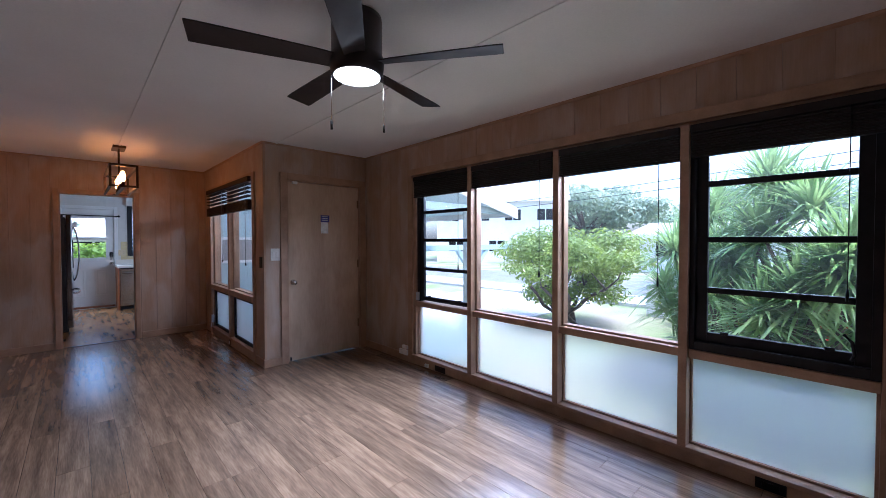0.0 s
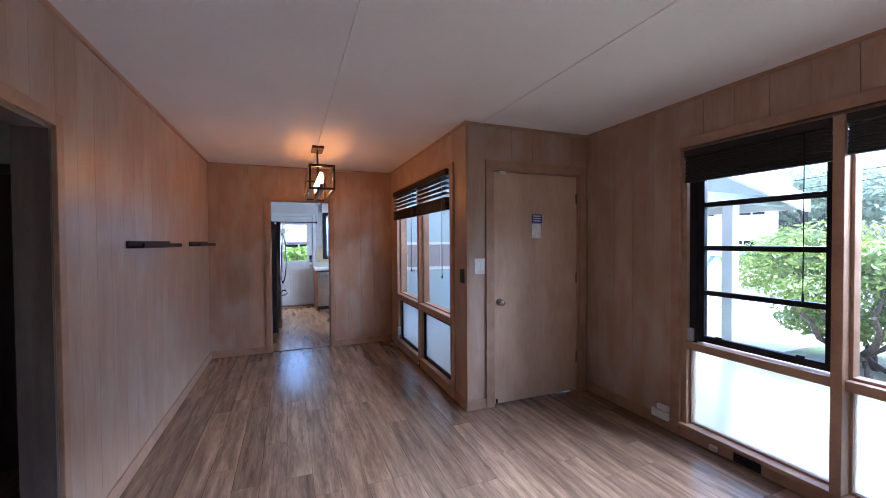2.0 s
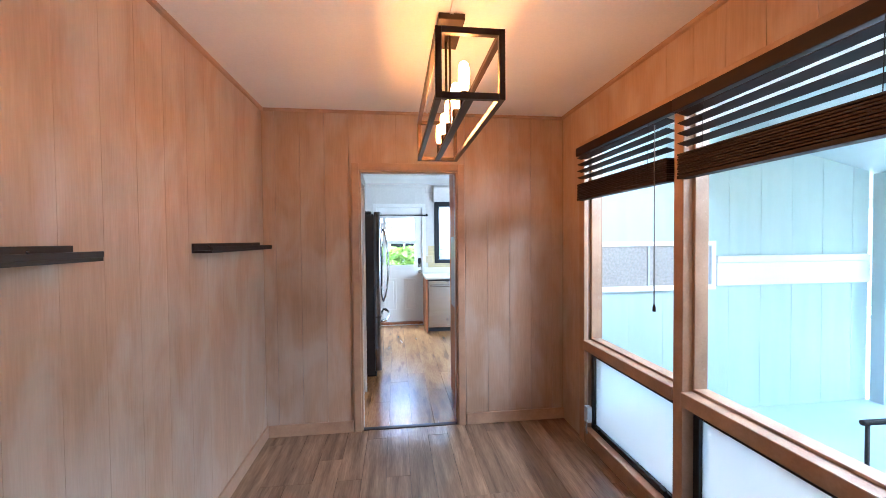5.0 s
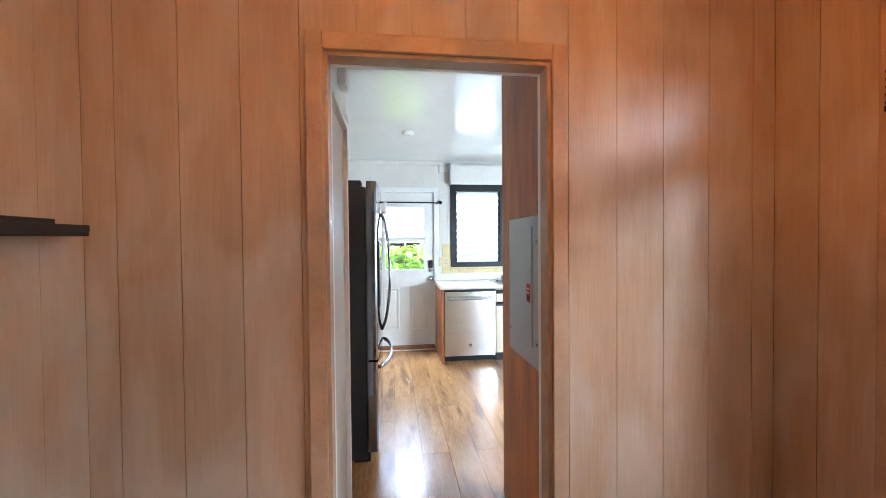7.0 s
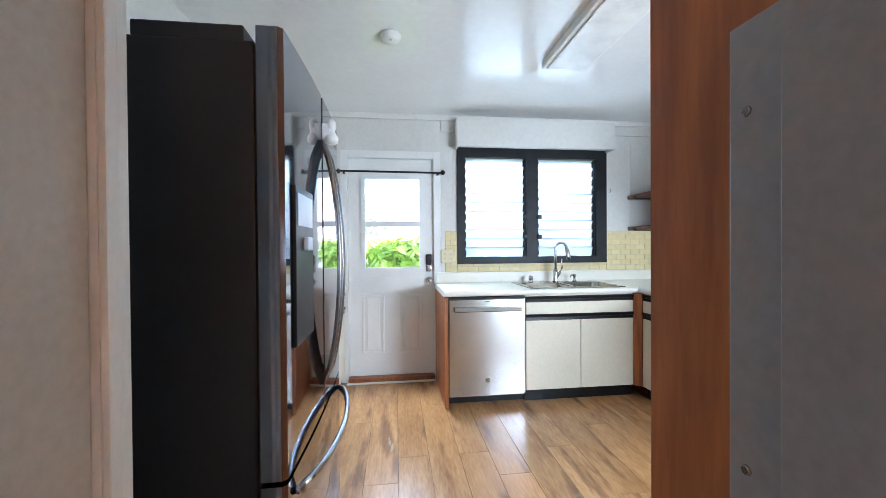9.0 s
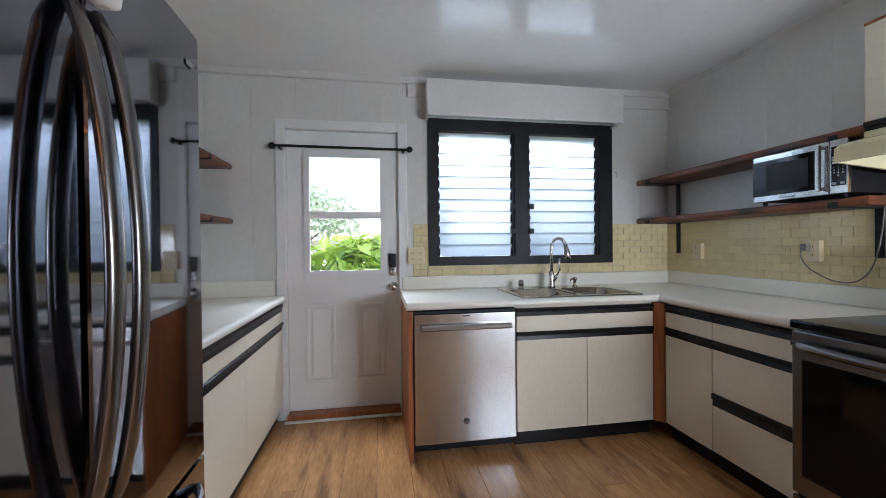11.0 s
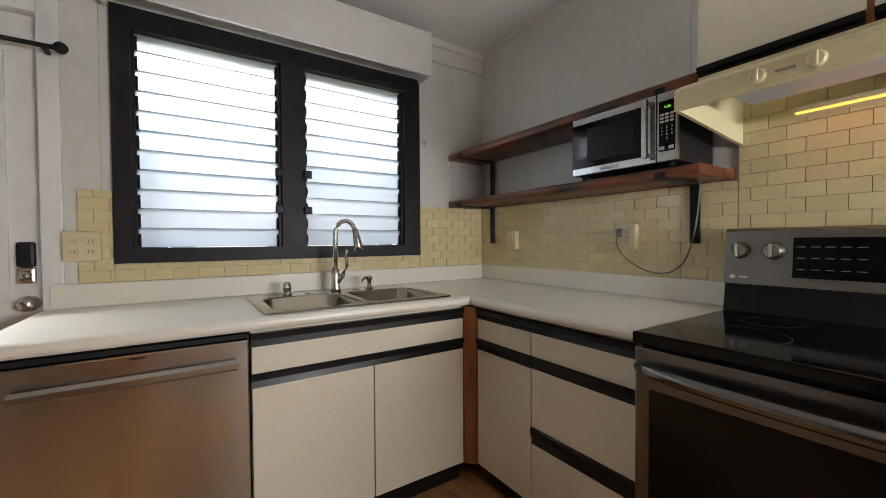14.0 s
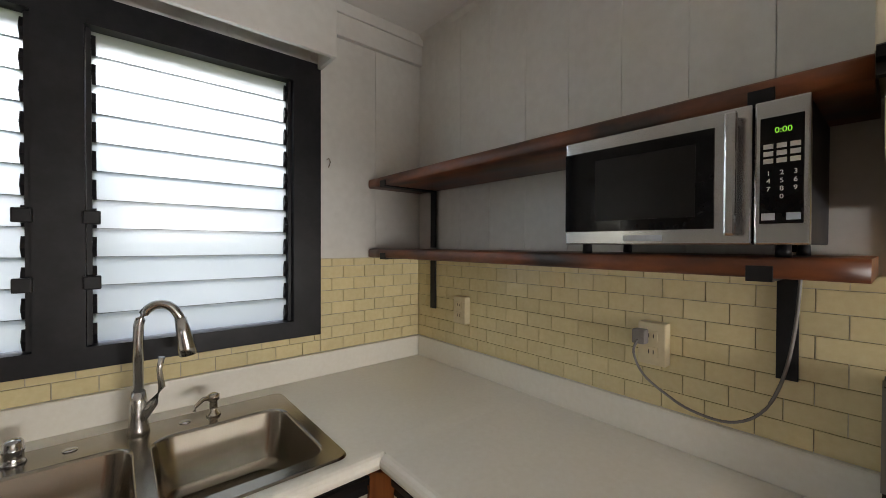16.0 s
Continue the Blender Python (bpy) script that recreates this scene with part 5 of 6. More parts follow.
# ---------- range ----------
st = thing("range", "dark stainless electric range with a black glass top", "stove", (3.15, 8.33, 0))
SY_0, SY_1 = 7.952, 8.710
part("body", boxed(2.835, 3.47, SY_0 + 0.003, SY_1 - 0.003, 0.03, 0.875, 0.003), "dsteel", st)
part("cooktop", boxed(2.795, 3.40, SY_0, SY_1, 0.876, 0.908, 0.006), "blackglass", st, "black glass cooktop")
for x, y, r in ((2.99, 8.53, 0.11), (2.99, 8.14, 0.09), (3.24, 8.53, 0.075), (3.24, 8.14, 0.10)):
    bm = bmesh.new()
    vs = loops(bm, [[(x + q * math.cos(a), y + q * math.sin(a), 0.9085) for a in [k * math.tau / 40 for k in range(40)]] for q in (r, r - 0.0006)], False)
    part("burner_ring", bm, "cord", st)
od = part("oven_door", boxed(2.803, 2.834, SY_0 + 0.004, SY_1 - 0.004, 0.205, 0.866, 0.005), "dsteel", st)
part("oven_glass", boxed(2.800, 2.8035, SY_0 + 0.045, SY_1 - 0.045, 0.285, 0.755, 0.0), "blackglass", od, "black oven window")
bm = bmesh.new()
hp = []
for k in range(15):
    u = k / 14
    hp.append((2.800 - 0.045 * math.sin(math.pi * u) ** 0.5, SY_0 + 0.012 + (SY_1 - SY_0 - 0.024) * u, 0.812))
tube(bm, hp, [0.012] + [0.018] * 13 + [0.012], 10)
part("handle", bm, "dsteel", od, "bowed dark stainless handle")
part("drawer", boxed(2.805, 2.834, SY_0 + 0.004, SY_1 - 0.004, 0.035, 0.192, 0.005), "dsteel", st)
part("kick", boxed(2.86, 2.88, SY_0 + 0.02, SY_1 - 0.02, 0.0, 0.035), "black", st)
bg = part("backguard", prism(bmesh.new(), [(3.385, 0.905), (3.40, 1.0), (3.395, 1.002), (3.41, 1.19), (3.425, 1.197), (3.47, 1.197), (3.47, 0.905)], "y", SY_0 + 0.0, SY_1 + 0.004), "blackgloss", st, "black backguard")
def tilt_x(z):
    return 3.395 + (z - 1.002) * 0.08
bm = bmesh.new()
prism(bm, [(3.393, 1.004), (3.4075, 1.188), (3.424, 1.199), (3.426, 1.196), (3.411, 1.186), (3.397, 1.004)], "y", SY_0 - 0.002, SY_1 + 0.006)
cp = part("control_panel", bm, "psteel", st, "dark stainless control panel")
bm = bmesh.new()
prism(bm, [(tilt_x(1.035) - 0.004, 1.035), (tilt_x(1.165) - 0.004, 1.165), (tilt_x(1.165) + 0.002, 1.165), (tilt_x(1.035) + 0.002, 1.035)], "y", 8.10, 8.525)
ds = part("display", bm, "blackglass", cp, "black touch display")
for y in (8.67, 8.575, 8.055, 7.99):
    kb = part("knob", lathe(bmesh.new(), (tilt_x(1.122) - 0.002, y, 1.122), [(0.031, 0), (0.030, -0.006), (0.026, -0.010), (0.025, -0.022), (0.021, -0.026)], "x", 24), "psteel", cp, "round control knob")
    part("grip", boxed(tilt_x(1.122) - 0.036, tilt_x(1.122) - 0.027, y - 0.006, y + 0.006, 1.10, 1.146, 0.002), "nickel", kb)
ROT_X = Matrix.Rotation(radians(-90), 4, "Z") @ Matrix.Rotation(radians(90), 4, "X")
text("clock_digits", "8:46", 0.022, Matrix.Translation((tilt_x(1.12) - 0.0055, 8.27, 1.12)) @ ROT_X, "lcd_blue", cp)
for i in range(5):
    for j in range(3):
        part("key_bar", boxed(tilt_x(1.08) - 0.006, tilt_x(1.08) - 0.0025 + 0.004, 8.495 - i * 0.034, 8.515 - i * 0.034, 1.062 + j * 0.036, 1.0642 + j * 0.036), "cord", ds)
for i in range(3):
    for j in range(3):
        part("key_bar", boxed(tilt_x(1.08) - 0.006, tilt_x(1.08) + 0.0015, 8.165 - i * 0.022, 8.171 - i * 0.022, 1.07 + j * 0.03, 1.0735 + j * 0.03), "cord", ds)
part("badge", lathe(bmesh.new(), (tilt_x(1.03) - 0.0015, 8.69, 1.026), [(0.010, 0), (0.009, -0.001), (0.003, -0.0015)], "x", 16), "plastic", cp, "round pale maker's badge")
part("badge_bar", boxed(tilt_x(1.03) - 0.0025, tilt_x(1.03) - 0.0005, 8.645, 8.672, 1.019, 1.032), "plastic", cp)

# ---------- range hood and cabinet over it ----------
ho = thing("range_hood", "almond enamel range hood with a lit lamp strip", "range hood", (3.27, 8.33, 1.52))
bm = bmesh.new()
prism(bm, [(3.02, 1.555), (3.02, 1.612), (3.035, 1.622), (3.045, 1.632), (3.175, 1.664), (3.175, 1.690), (3.507, 1.690), (3.507, 1.672), (3.19, 1.672), (3.19, 1.652), (3.06, 1.618), (3.035, 1.60), (3.035, 1.555)], "y", SY_0 + 0.012, SY_1 - 0.012)
part("canopy", bm, "hood", ho)
for y0 in (SY_0, SY_1 - 0.012):
    bm = bmesh.new()
    prism(bm, [(3.02, 1.555), (3.02, 1.612), (3.045, 1.632), (3.175, 1.664), (3.175, 1.690), (3.507, 1.690), (3.507, 1.515), (3.42, 1.52)], "y", y0, y0 + 0.012)
    part("end", bm, "hood", ho)
part("filter", boxed(3.06, 3.28, SY_0 + 0.03, 8.6, 1.59, 1.60), "grey", ho, "grey mesh filter")
part("light_housing", boxed(3.385, 3.465, 8.22, 8.53, 1.562, 1.580, 0.004), "hood", ho)
part("lamp", boxed(3.388, 3.400, 8.235, 8.52, 1.557, 1.5615, 0.002), "hoodlight", ho, "glowing warm lamp strip")
for y in (8.50, 8.385):
    kn = part("knob", lathe(bmesh.new(), (3.02, y, 1.587), [(0.020, 0), (0.019, -0.010), (0.014, -0.014)], "x", 16), "hood", ho, "small round switch knob")
    part("grip", boxed(3.0, 3.012, y - 0.004, y + 0.004, 1.57, 1.604, 0.002), "hood", kn)
part("badge", boxed(3.0185, 3.02, 8.425, 8.465, 1.584, 1.590), "nickel", ho)
for y0 in (8.43, 8.29, 8.15):
    bm = bmesh.new()
    for k in range(5):
        x = 3.075 + 0.018 * k
        zz = 1.632 + (x - 3.045) * 0.246
        box(bm, x, x + 0.008, y0, y0 + 0.12, zz - 0.002, zz + 0.0025)
    part("vent_slots", bm, "grey", ho)
uc = thing("wall_cabinet", "almond laminate wall cabinet over the range hood", "cabinet", (3.35, 8.33, 1.69))
UY0, UY1 = 7.94, 8.725
part("body", boxed(3.219, 3.507, UY0, UY1, 1.735, 2.155), "laminate", uc)
part("top_strip", boxed(3.198, 3.219, UY0, UY1, 2.147, 2.157), "redwood", uc)
part("gap_strip", boxed(3.208, 3.219, 8.322, 8.338, 1.70, 2.147), "redwood", uc)
for a, b in ((UY0, 8.324), (8.336, UY1)):
    part("door", boxed(3.20, 3.2185, a + 0.001, b - 0.001, 1.737, 2.146, 0.002), "laminate", uc)
    channel("x", 3.20, -1, a, b, 1.692, 1.736, uc)

# ---------- plank shelves ----------
def shelf(x0, x1, y0, y1, z0, z1, seed):
    rnd = random.Random(seed)
    bm = bmesh.new()
    n = 18
    rows = []
    for k in range(n + 1):
        y = y0 + (y1 - y0) * k / n
        w = 0.004 * (rnd.random() - 0.5)
        pts = [(x1, z0), (x1, z1), (x0 + 0.006 + w, z1), (x0 + w, z1 - 0.006), (x0 + w, z0 + 0.006), (x0 + 0.006 + w, z0)] if x1 > x0 else [(x1, z0), (x1, z1), (x0 - 0.006 + w, z1), (x0 + w, z1 - 0.006), (x0 + w, z0 + 0.006), (x0 - 0.006 + w, z0)]
        rows.append([(p[0], y, p[1]) for p in pts])
    vs = loops(bm, rows)
    bm.faces.new(vs[0][::-1])
    bmesh.ops.recalc_face_normals(bm, faces=bm.faces)
    return solo("wall_shelf", bm, "shelf", "burnt reddish-brown pine plank shelf on black brackets", "shelf", "plank shelves")

for k, (a, b) in enumerate(((1.696, 1.735), (1.387, 1.424))):
    shelf(3.222, 3.507, 8.725, 10.246, a, b, k)
for k, (a, b) in enumerate(((1.765, 1.80), (1.39, 1.425))):
    shelf(0.14, -0.158, 8.75, 10.24, a, b, k + 5)


def shelf_bracket(wall_x, out, y, z_top, z_bot, reach, w=0.038):
    t = thing("shelf_bracket", "black flat steel shelf bracket", "bracket", (wall_x, y, z_bot), "shelf brackets")
    part("wall_bar", boxed(wall_x, wall_x + out * 0.006, y - w / 2, y + w / 2, z_bot, z_top - 0.006, 0.001), "black", t)
    part("arm", boxed(wall_x, wall_x + out * reach, y - w / 2, y + w / 2, z_top - 0.006, z_top, 0.001), "black", t)
    part("lip", boxed(wall_x + out * reach, wall_x + out * (reach + 0.006), y - w / 2, y + w / 2, z_top - 0.006, z_top + 0.022, 0.001), "black", t)

for y in (10.12, 8.858):
    shelf_bracket(3.500, -1, y, 1.696, 1.43, 0.276)
    shelf_bracket(3.500, -1, y, 1.387, 1.145, 0.276)
for z in (1.765, 1.39):
    for y in (9.9, 9.0):
        shelf_bracket(-0.158, 1, y, z, z - 0.22, 0.296, 0.03)

# ---------- microwave ----------
mw = thing("microwave", "stainless and black microwave on the lower plank shelf", "microwave", (3.36, 9.01, 1.424))
MY0, MY1, MZ0, MZ1 = 8.792, 9.238, 1.446, 1.694
part("case", boxed(3.232, 3.498, MY0 + 0.003, MY1 - 0.003, MZ0, MZ1, 0.004), "black", mw)
md = part("door", boxed(3.214, 3.231, 8.868, MY1, MZ0, MZ1, 0.003), "steel", mw)
part("window", boxed(3.211, 3.2145, 8.925, MY1 - 0.0005, 1.476, 1.665, 0.0), "blackglass", md, "black door glass")
part("inner_screen", boxed(3.2102, 3.2112, 8.955, 9.16, 1.50, 1.64), "blackgloss", md)
bm = boxed(3.178, 3.194, 8.884, 8.902, 1.462, 1.680, 0.004)
box(bm, 3.193, 3.215, 8.887, 8.899, 1.468, 1.482)
box(bm, 3.193, 3.215, 8.887, 8.899, 1.660, 1.674)
part("handle", bm, "steel", md, "straight steel handle")
pc = part("control_panel", boxed(3.214, 3.231, MY0, 8.865, MZ0, MZ1, 0.003), "steel", mw)
part("keypad", boxed(3.2115, 3.2145, 8.800, 8.857, 1.482, 1.664, 0.001), "blackglass", pc, "black keypad")
text("clock_digits", "0:00", 0.0135, Matrix.Translation((3.2108, 8.826, 1.640)) @ ROT_X, "lcd_green", pc)
for i in range(3):
    for j in range(3):
        part("button", boxed(3.2102, 3.2116, 8.845 - i * 0.0175 - 0.006, 8.845 - i * 0.0175 + 0.007, 1.585 + j * 0.0125, 1.593 + j * 0.0125), "plastic", pc)
for k, dgt in enumerate("1234567890"):
    i, j = (k % 3, k // 3) if k < 9 else (1, 3)
    text("key_digit", dgt, 0.011, Matrix.Translation((3.2108, 8.845 - i * 0.0175, 1.568 - j * 0.0135)) @ ROT_X, "plastic", pc)
for y in (8.845, 8.812):
    part("button", boxed(3.2102, 3.2116, y - 0.009, y + 0.009, 1.488, 1.500), "grey", pc)
part("name_plate", boxed(3.2132, 3.2145, 9.015, 9.095, 1.454, 1.466), "grey", md, "small grey maker's plate")
for x in (3.25, 3.47):
    for y in (8.83, 9.20):
        part("foot", lathe(bmesh.new(), (x, y, 1.424), [(0.012, 0), (0.011, 0.022)], "z", 10), "black", mw)
cord = thing("power_cord", "thin grey power cord from microwave to outlet", "cord", (3.48, 9.0, 1.0))
part("plug", boxed(3.440, 3.471, 9.14, 9.175, 1.175, 1.215, 0.006), "cord", cord)
pts = [(3.442, 9.158, 1.188), (3.440, 9.168, 1.15), (3.46, 9.15, 1.09), (3.48, 9.10, 1.045), (3.482, 9.04, 1.02), (3.482, 8.96, 1.018), (3.482, 8.90, 1.06), (3.482, 8.865, 1.14), (3.484, 8.845, 1.25), (3.488, 8.836, 1.38), (3.49, 8.835, 1.45)]
fine = []
for k in range(len(pts) - 1):
    p0, p1, p2, p3 = [Vector(pts[min(max(k + d, 0), len(pts) - 1)]) for d in (-1, 0, 1, 2)]
    for s in range(5):
        u = s / 5
        fine.append(0.5 * ((2 * p1) + (p2 - p0) * u + (2 * p0 - 5 * p1 + 4 * p2 - p3) * u * u + (3 * p1 - p0 - 3 * p2 + p3) * u ** 3))
fine.append(Vector(pts[-1]))
part("wire", tube(bmesh.new(), fine, 0.0035, 6), "cord", cord)

# ---------- kitchen ceiling ----------
sm = thing("smoke_detector", "round white smoke detector on the ceiling", "smoke detector", (0.902, 8.895, KZ))
part("body", lathe(bmesh.new(), (0.902, 8.895, KZ), [(0.06, 0), (0.06, -0.012), (0.055, -0.03), (0.04, -0.04), (0.01, -0.042)], "z", 24), "plastic", sm)
part("button", lathe(bmesh.new(), (0.902, 8.87, KZ - 0.04), [(0.01, 0), (0.008, -0.004)], "z", 10), "grey", sm)
cf = thing("ceiling_light", "long white ceiling light fixture, switched off", "ceiling light", (2.05, 8.5, KZ))
part("tray", boxed(1.895, 2.20, 7.9, 9.118, KZ - 0.05, KZ, 0.008), "white", cf)
part("diffuser", boxed(1.92, 2.175, 7.93, 9.09, KZ - 0.062, KZ - 0.05, 0.004), "plastic", cf)
# ---------- outside ----------
struct("ground", boxed(-400, 400, -400, 400, GROUND - 0.2, GROUND), "lawn", "lawn and bare earth round the house", "ground")
struct("road", boxed(14.0, 20.0, -200, 200, GROUND, GROUND + 0.012), "asphalt", "grey asphalt street", "road")
struct("pavement", boxed(12.4, 13.85, -200, 200, GROUND, GROUND + 0.10), "concrete", "pale concrete pavement", "pavement")
struct("kerb", boxed(13.85, 14.0, -200, 200, GROUND, GROUND + 0.13), "concrete", "concrete kerb", "kerb")
struct("driveway", boxed(5.6, 12.4, 4.9, 9.5, GROUND, GROUND + 0.03), "concrete", "pale concrete driveway", "pavement")
# The siding's pale blue stands in for the slab's overexposed, cyan-cast look.
struct("porch_floor", boxed(XD + 0.12, 5.5, YD + 0.13, 6.53, GROUND, -0.06), "siding", "concrete porch slab coloured pale blue for overexposure", "porch")
struct("porch_wall", wall_with_holes("y", 6.53, 6.575, XD + 0.13, 5.232, GROUND, 2.75, [(2.44, 3.585, 1.075, 1.42)]), "siding", "pale blue board siding wall of the porch", "wall")
for x in (2.5, 2.82, 3.14, 3.46, 3.78, 4.1, 4.42, 4.74, 5.06):
    struct("trim_siding", boxed(x - 0.003, x + 0.003, 6.528, 6.53, GROUND, 1.028 if 2.4 < x < 3.63 else 2.7), "siding", "thin siding batten", "trim")
pw = tagged(thing("window_4", "white-framed sliding porch window with grey screens", "window", (2.95, 6.52, 1.03)), kind="structure")
part("frame", wall_with_holes("y", 6.50, 6.526, 2.40, 3.625, 1.03, 1.46, [(2.44, 3.585, 1.075, 1.42)]), "white", pw)
for a, b in ((2.44, 2.99), (2.99, 3.56), (3.56, 3.585)):
    part("pane", boxed(a + 0.002, b - 0.012, 6.514, 6.518, 1.075, 1.42), "screen", pw, "grey screened pane")
    part("stile", boxed(b - 0.012, b + 0.004, 6.505, 6.522, 1.075, 1.42), "grey", pw)
struct("trim_belly", boxed(3.64, 5.225, 6.505, 6.53, 1.06, 1.262, 0.004), "white", "white band board on the porch wall", "trim")
struct("trim_belly_cap", boxed(3.64, 5.225, 6.500, 6.53, 1.266, 1.325, 0.004), "white", "white cap board on the porch wall", "trim")
pr = tagged(thing("porch_roof", "white porch roof with open gable end", "roof", (4.0, 5.3, 2.5)), kind="structure")
def roof_z(x):
    return 2.18 - 0.23 * (x - 4.88)
bm = bmesh.new()
prism(bm, [(3.64, roof_z(3.64)), (6.1, roof_z(6.1)), (6.1, roof_z(6.1) + 0.05), (3.64, roof_z(3.64) + 0.05)], "y", 3.36, 9.2)
# Extended unseen over the house, only to keep sun off the porch wall.
prism(bm, [(0.5, roof_z(0.5)), (3.64, roof_z(3.64)), (3.64, roof_z(3.64) + 0.05), (0.5, roof_z(0.5) + 0.05)], "y", YD + 0.14, 6.53)
part("sheathing", bm, "siding", pr)
bm = bmesh.new()
prism(bm, [(3.64, roof_z(3.64) - 0.12), (6.15, roof_z(6.15) - 0.12), (6.15, roof_z(6.15) + 0.06), (3.64, roof_z(3.64) + 0.06)], "y", 3.31, 3.355)
part("barge_board", bm, "white", pr)
part("fascia", boxed(6.1, 6.13, 3.36, 9.2, roof_z(6.1) - 0.1, roof_z(6.1) + 0.05), "white", pr)
part("tie_beam", boxed(3.65, 6.0, 3.46, 3.54, 1.84, 1.95, 0.006), "siding", pr)
for x, y in ((5.105, 3.50), (5.29, 6.45)):
    ps = thing("porch_post", "pale blue square porch post", "post", (x, y, GROUND), "porch posts")
    part("shaft", boxed(x - 0.055, x + 0.055, y - 0.055, y + 0.055, GROUND, roof_z(x + 0.055) - 0.002 if y > 4 else 1.838, 0.006), "siding", ps)
    part("foot", boxed(x - 0.075, x + 0.075, y - 0.075, y + 0.075, GROUND, GROUND + 0.12, 0.006), "concrete", ps)
rl = thing("porch_rail", "black metal handrail on the porch", "handrail", (4.2, 5.4, 0))
part("top_rail", tube(bmesh.new(), [(3.64, 5.42, 0.345), (4.25, 5.42, 0.335), (4.75, 5.42, 0.18)], 0.018, 8), "black", rl)
for x in (3.68, 4.22):
    part("baluster", tube(bmesh.new(), [(x, 5.42, -0.06), (x, 5.42, 0.335)], 0.012, 8), "black", rl)
cp2 = thing("carport_frame", "pale blue timber carport frame with a braced post", "carport", (7.4, 5.5, GROUND))
part("post", boxed(7.25, 7.37, 5.35, 5.47, GROUND, 1.18, 0.006), "siding", cp2)
part("beam", boxed(4.6, 9.6, 5.35, 5.47, 1.18, 1.30, 0.006), "siding", cp2)
for s in (-1, 1):
    bm = bmesh.new()
    prism(bm, [(7.31 + s * 0.03, 0.72), (7.31 + s * 0.42, 1.18), (7.31 + s * 0.54, 1.18), (7.31 + s * 0.06, 0.62)], "y", 5.37, 5.45)
    part("brace", bm, "siding", cp2)
# eave of the own house over the kitchen wall
bm = bmesh.new()
prism(bm, [(KY + 0.13, 2.55), (KY + 1.0, 2.28), (KY + 1.0, 2.40), (KY + 0.13, 2.75)], "x", -2, 7)
struct("eave", bm, "housewhite", "white roof eave over the kitchen window", "eave")
bm = bmesh.new()
prism(bm, [(XW + 0.13, 2.75), (XW + 0.9, 2.55), (XW + 0.9, 2.67), (XW + 0.13, 2.95)], "y", -6, 3.25)
struct("eave_east", bm, "housewhite", "white roof eave over the large window", "eave")


def house(name, label, cx, cy, w, d, h, roof_h, turn, rows, over=0.6):
    """A plain house: walls, gable roof, windows with frames and panes."""
    t = thing(name, label, "house", (0, 0, 0))
    m = Matrix.Translation((cx, cy, GROUND)) @ Matrix.Rotation(radians(turn), 4, "Z")
    def put(n, bm, mat, owner=t):
        bm.transform(m)
        return part(n, bm, mat, owner)
    put("wall", boxed(-w / 2, w / 2, -d / 2, d / 2, 0, h), "housewhite")
    put("gable", prism(bmesh.new(), [(-d / 2, h), (d / 2, h), (0, h + roof_h)], "x", -w / 2, w / 2), "housewhite")
    for s in (-1, 1):
        k = roof_h / (d / 2)
        pts = [(0, h + roof_h + 0.02), (s * (d / 2 + over), h - over * k + 0.02), (s * (d / 2 + over), h - over * k + 0.2), (0, h + roof_h + 0.2)]
        put("roof", prism(bmesh.new(), pts, "x", -w / 2 - over, w / 2 + over), "roof")
        put("fascia", boxed(-w / 2 - over, w / 2 + over, s * (d / 2 + over) - 0.03, s * (d / 2 + over) + 0.03, h - over * k - 0.08, h - over * k + 0.2), "white")
    for z, n in rows:
        for i in range(n):
            x = -w / 2 + w * (i + 0.5) / n
            f = put("window", boxed(x - 0.75, x + 0.75, -d / 2 - 0.05, -d / 2, z, z + 1.1, 0.01), "white")
            for q in (-0.36, 0.36):
                put("pane", boxed(x + q - 0.32, x + q + 0.32, -d / 2 - 0.06, -d / 2 - 0.05, z + 0.08, z + 1.02), "blackglass", f)
    return t

house("neighbour_house", "white two-storey neighbour house with pinkish roof", 31, 23.0, 11, 8, 5.6, 1.7, -58, ((3.6, 4), (0.9, 3)))
house("neighbour_house", "white low neighbour house across the street", 30, 2.0, 13, 8, 2.2, 0.7, -88, ((0.9, 4),))
house("neighbour_house", "white neighbour house behind the kitchen", 3.0, 27.0, 14, 8, 2.3, 1.3, 0, ((0.9, 4),))
fence = thing("garden_wall", "white block garden wall along the lot", "wall", (11.5, 0, GROUND))
part("wall", boxed(11.3, 11.5, -4.0, 3.0, GROUND, GROUND + 0.75), "housewhite", fence)
part("cap", boxed(11.27, 11.53, -4.0, 3.0, GROUND + 0.75, GROUND + 0.81, 0.01), "concrete", fence)


def leaf_mesh(name, centres, normals, sizes, rnd, aspect=0.45):
    """Many small folded leaves as one mesh."""
    verts, faces = [], []
    for c, nrm, s in zip(centres, normals, sizes):
        n = Vector(nrm)
        n += Vector((rnd.uniform(-1, 1), rnd.uniform(-1, 1), rnd.uniform(-0.6, 1))) * 0.9
        n.normalize()
        a = n.orthogonal().normalized()
        a = (Matrix.Rotation(rnd.uniform(0, math.tau), 3, n) @ a)
        b = n.cross(a)
        c = Vector(c)
        i = len(verts)
        verts += [c - a * s, c - b * s * aspect + n * s * 0.12, c + a * s, c + b * s * aspect + n * s * 0.12]
        faces += [(i, i + 1, i + 2), (i, i + 2, i + 3)]
    me = bpy.data.meshes.new(name)
    me.from_pydata(verts, [], faces)
    return me


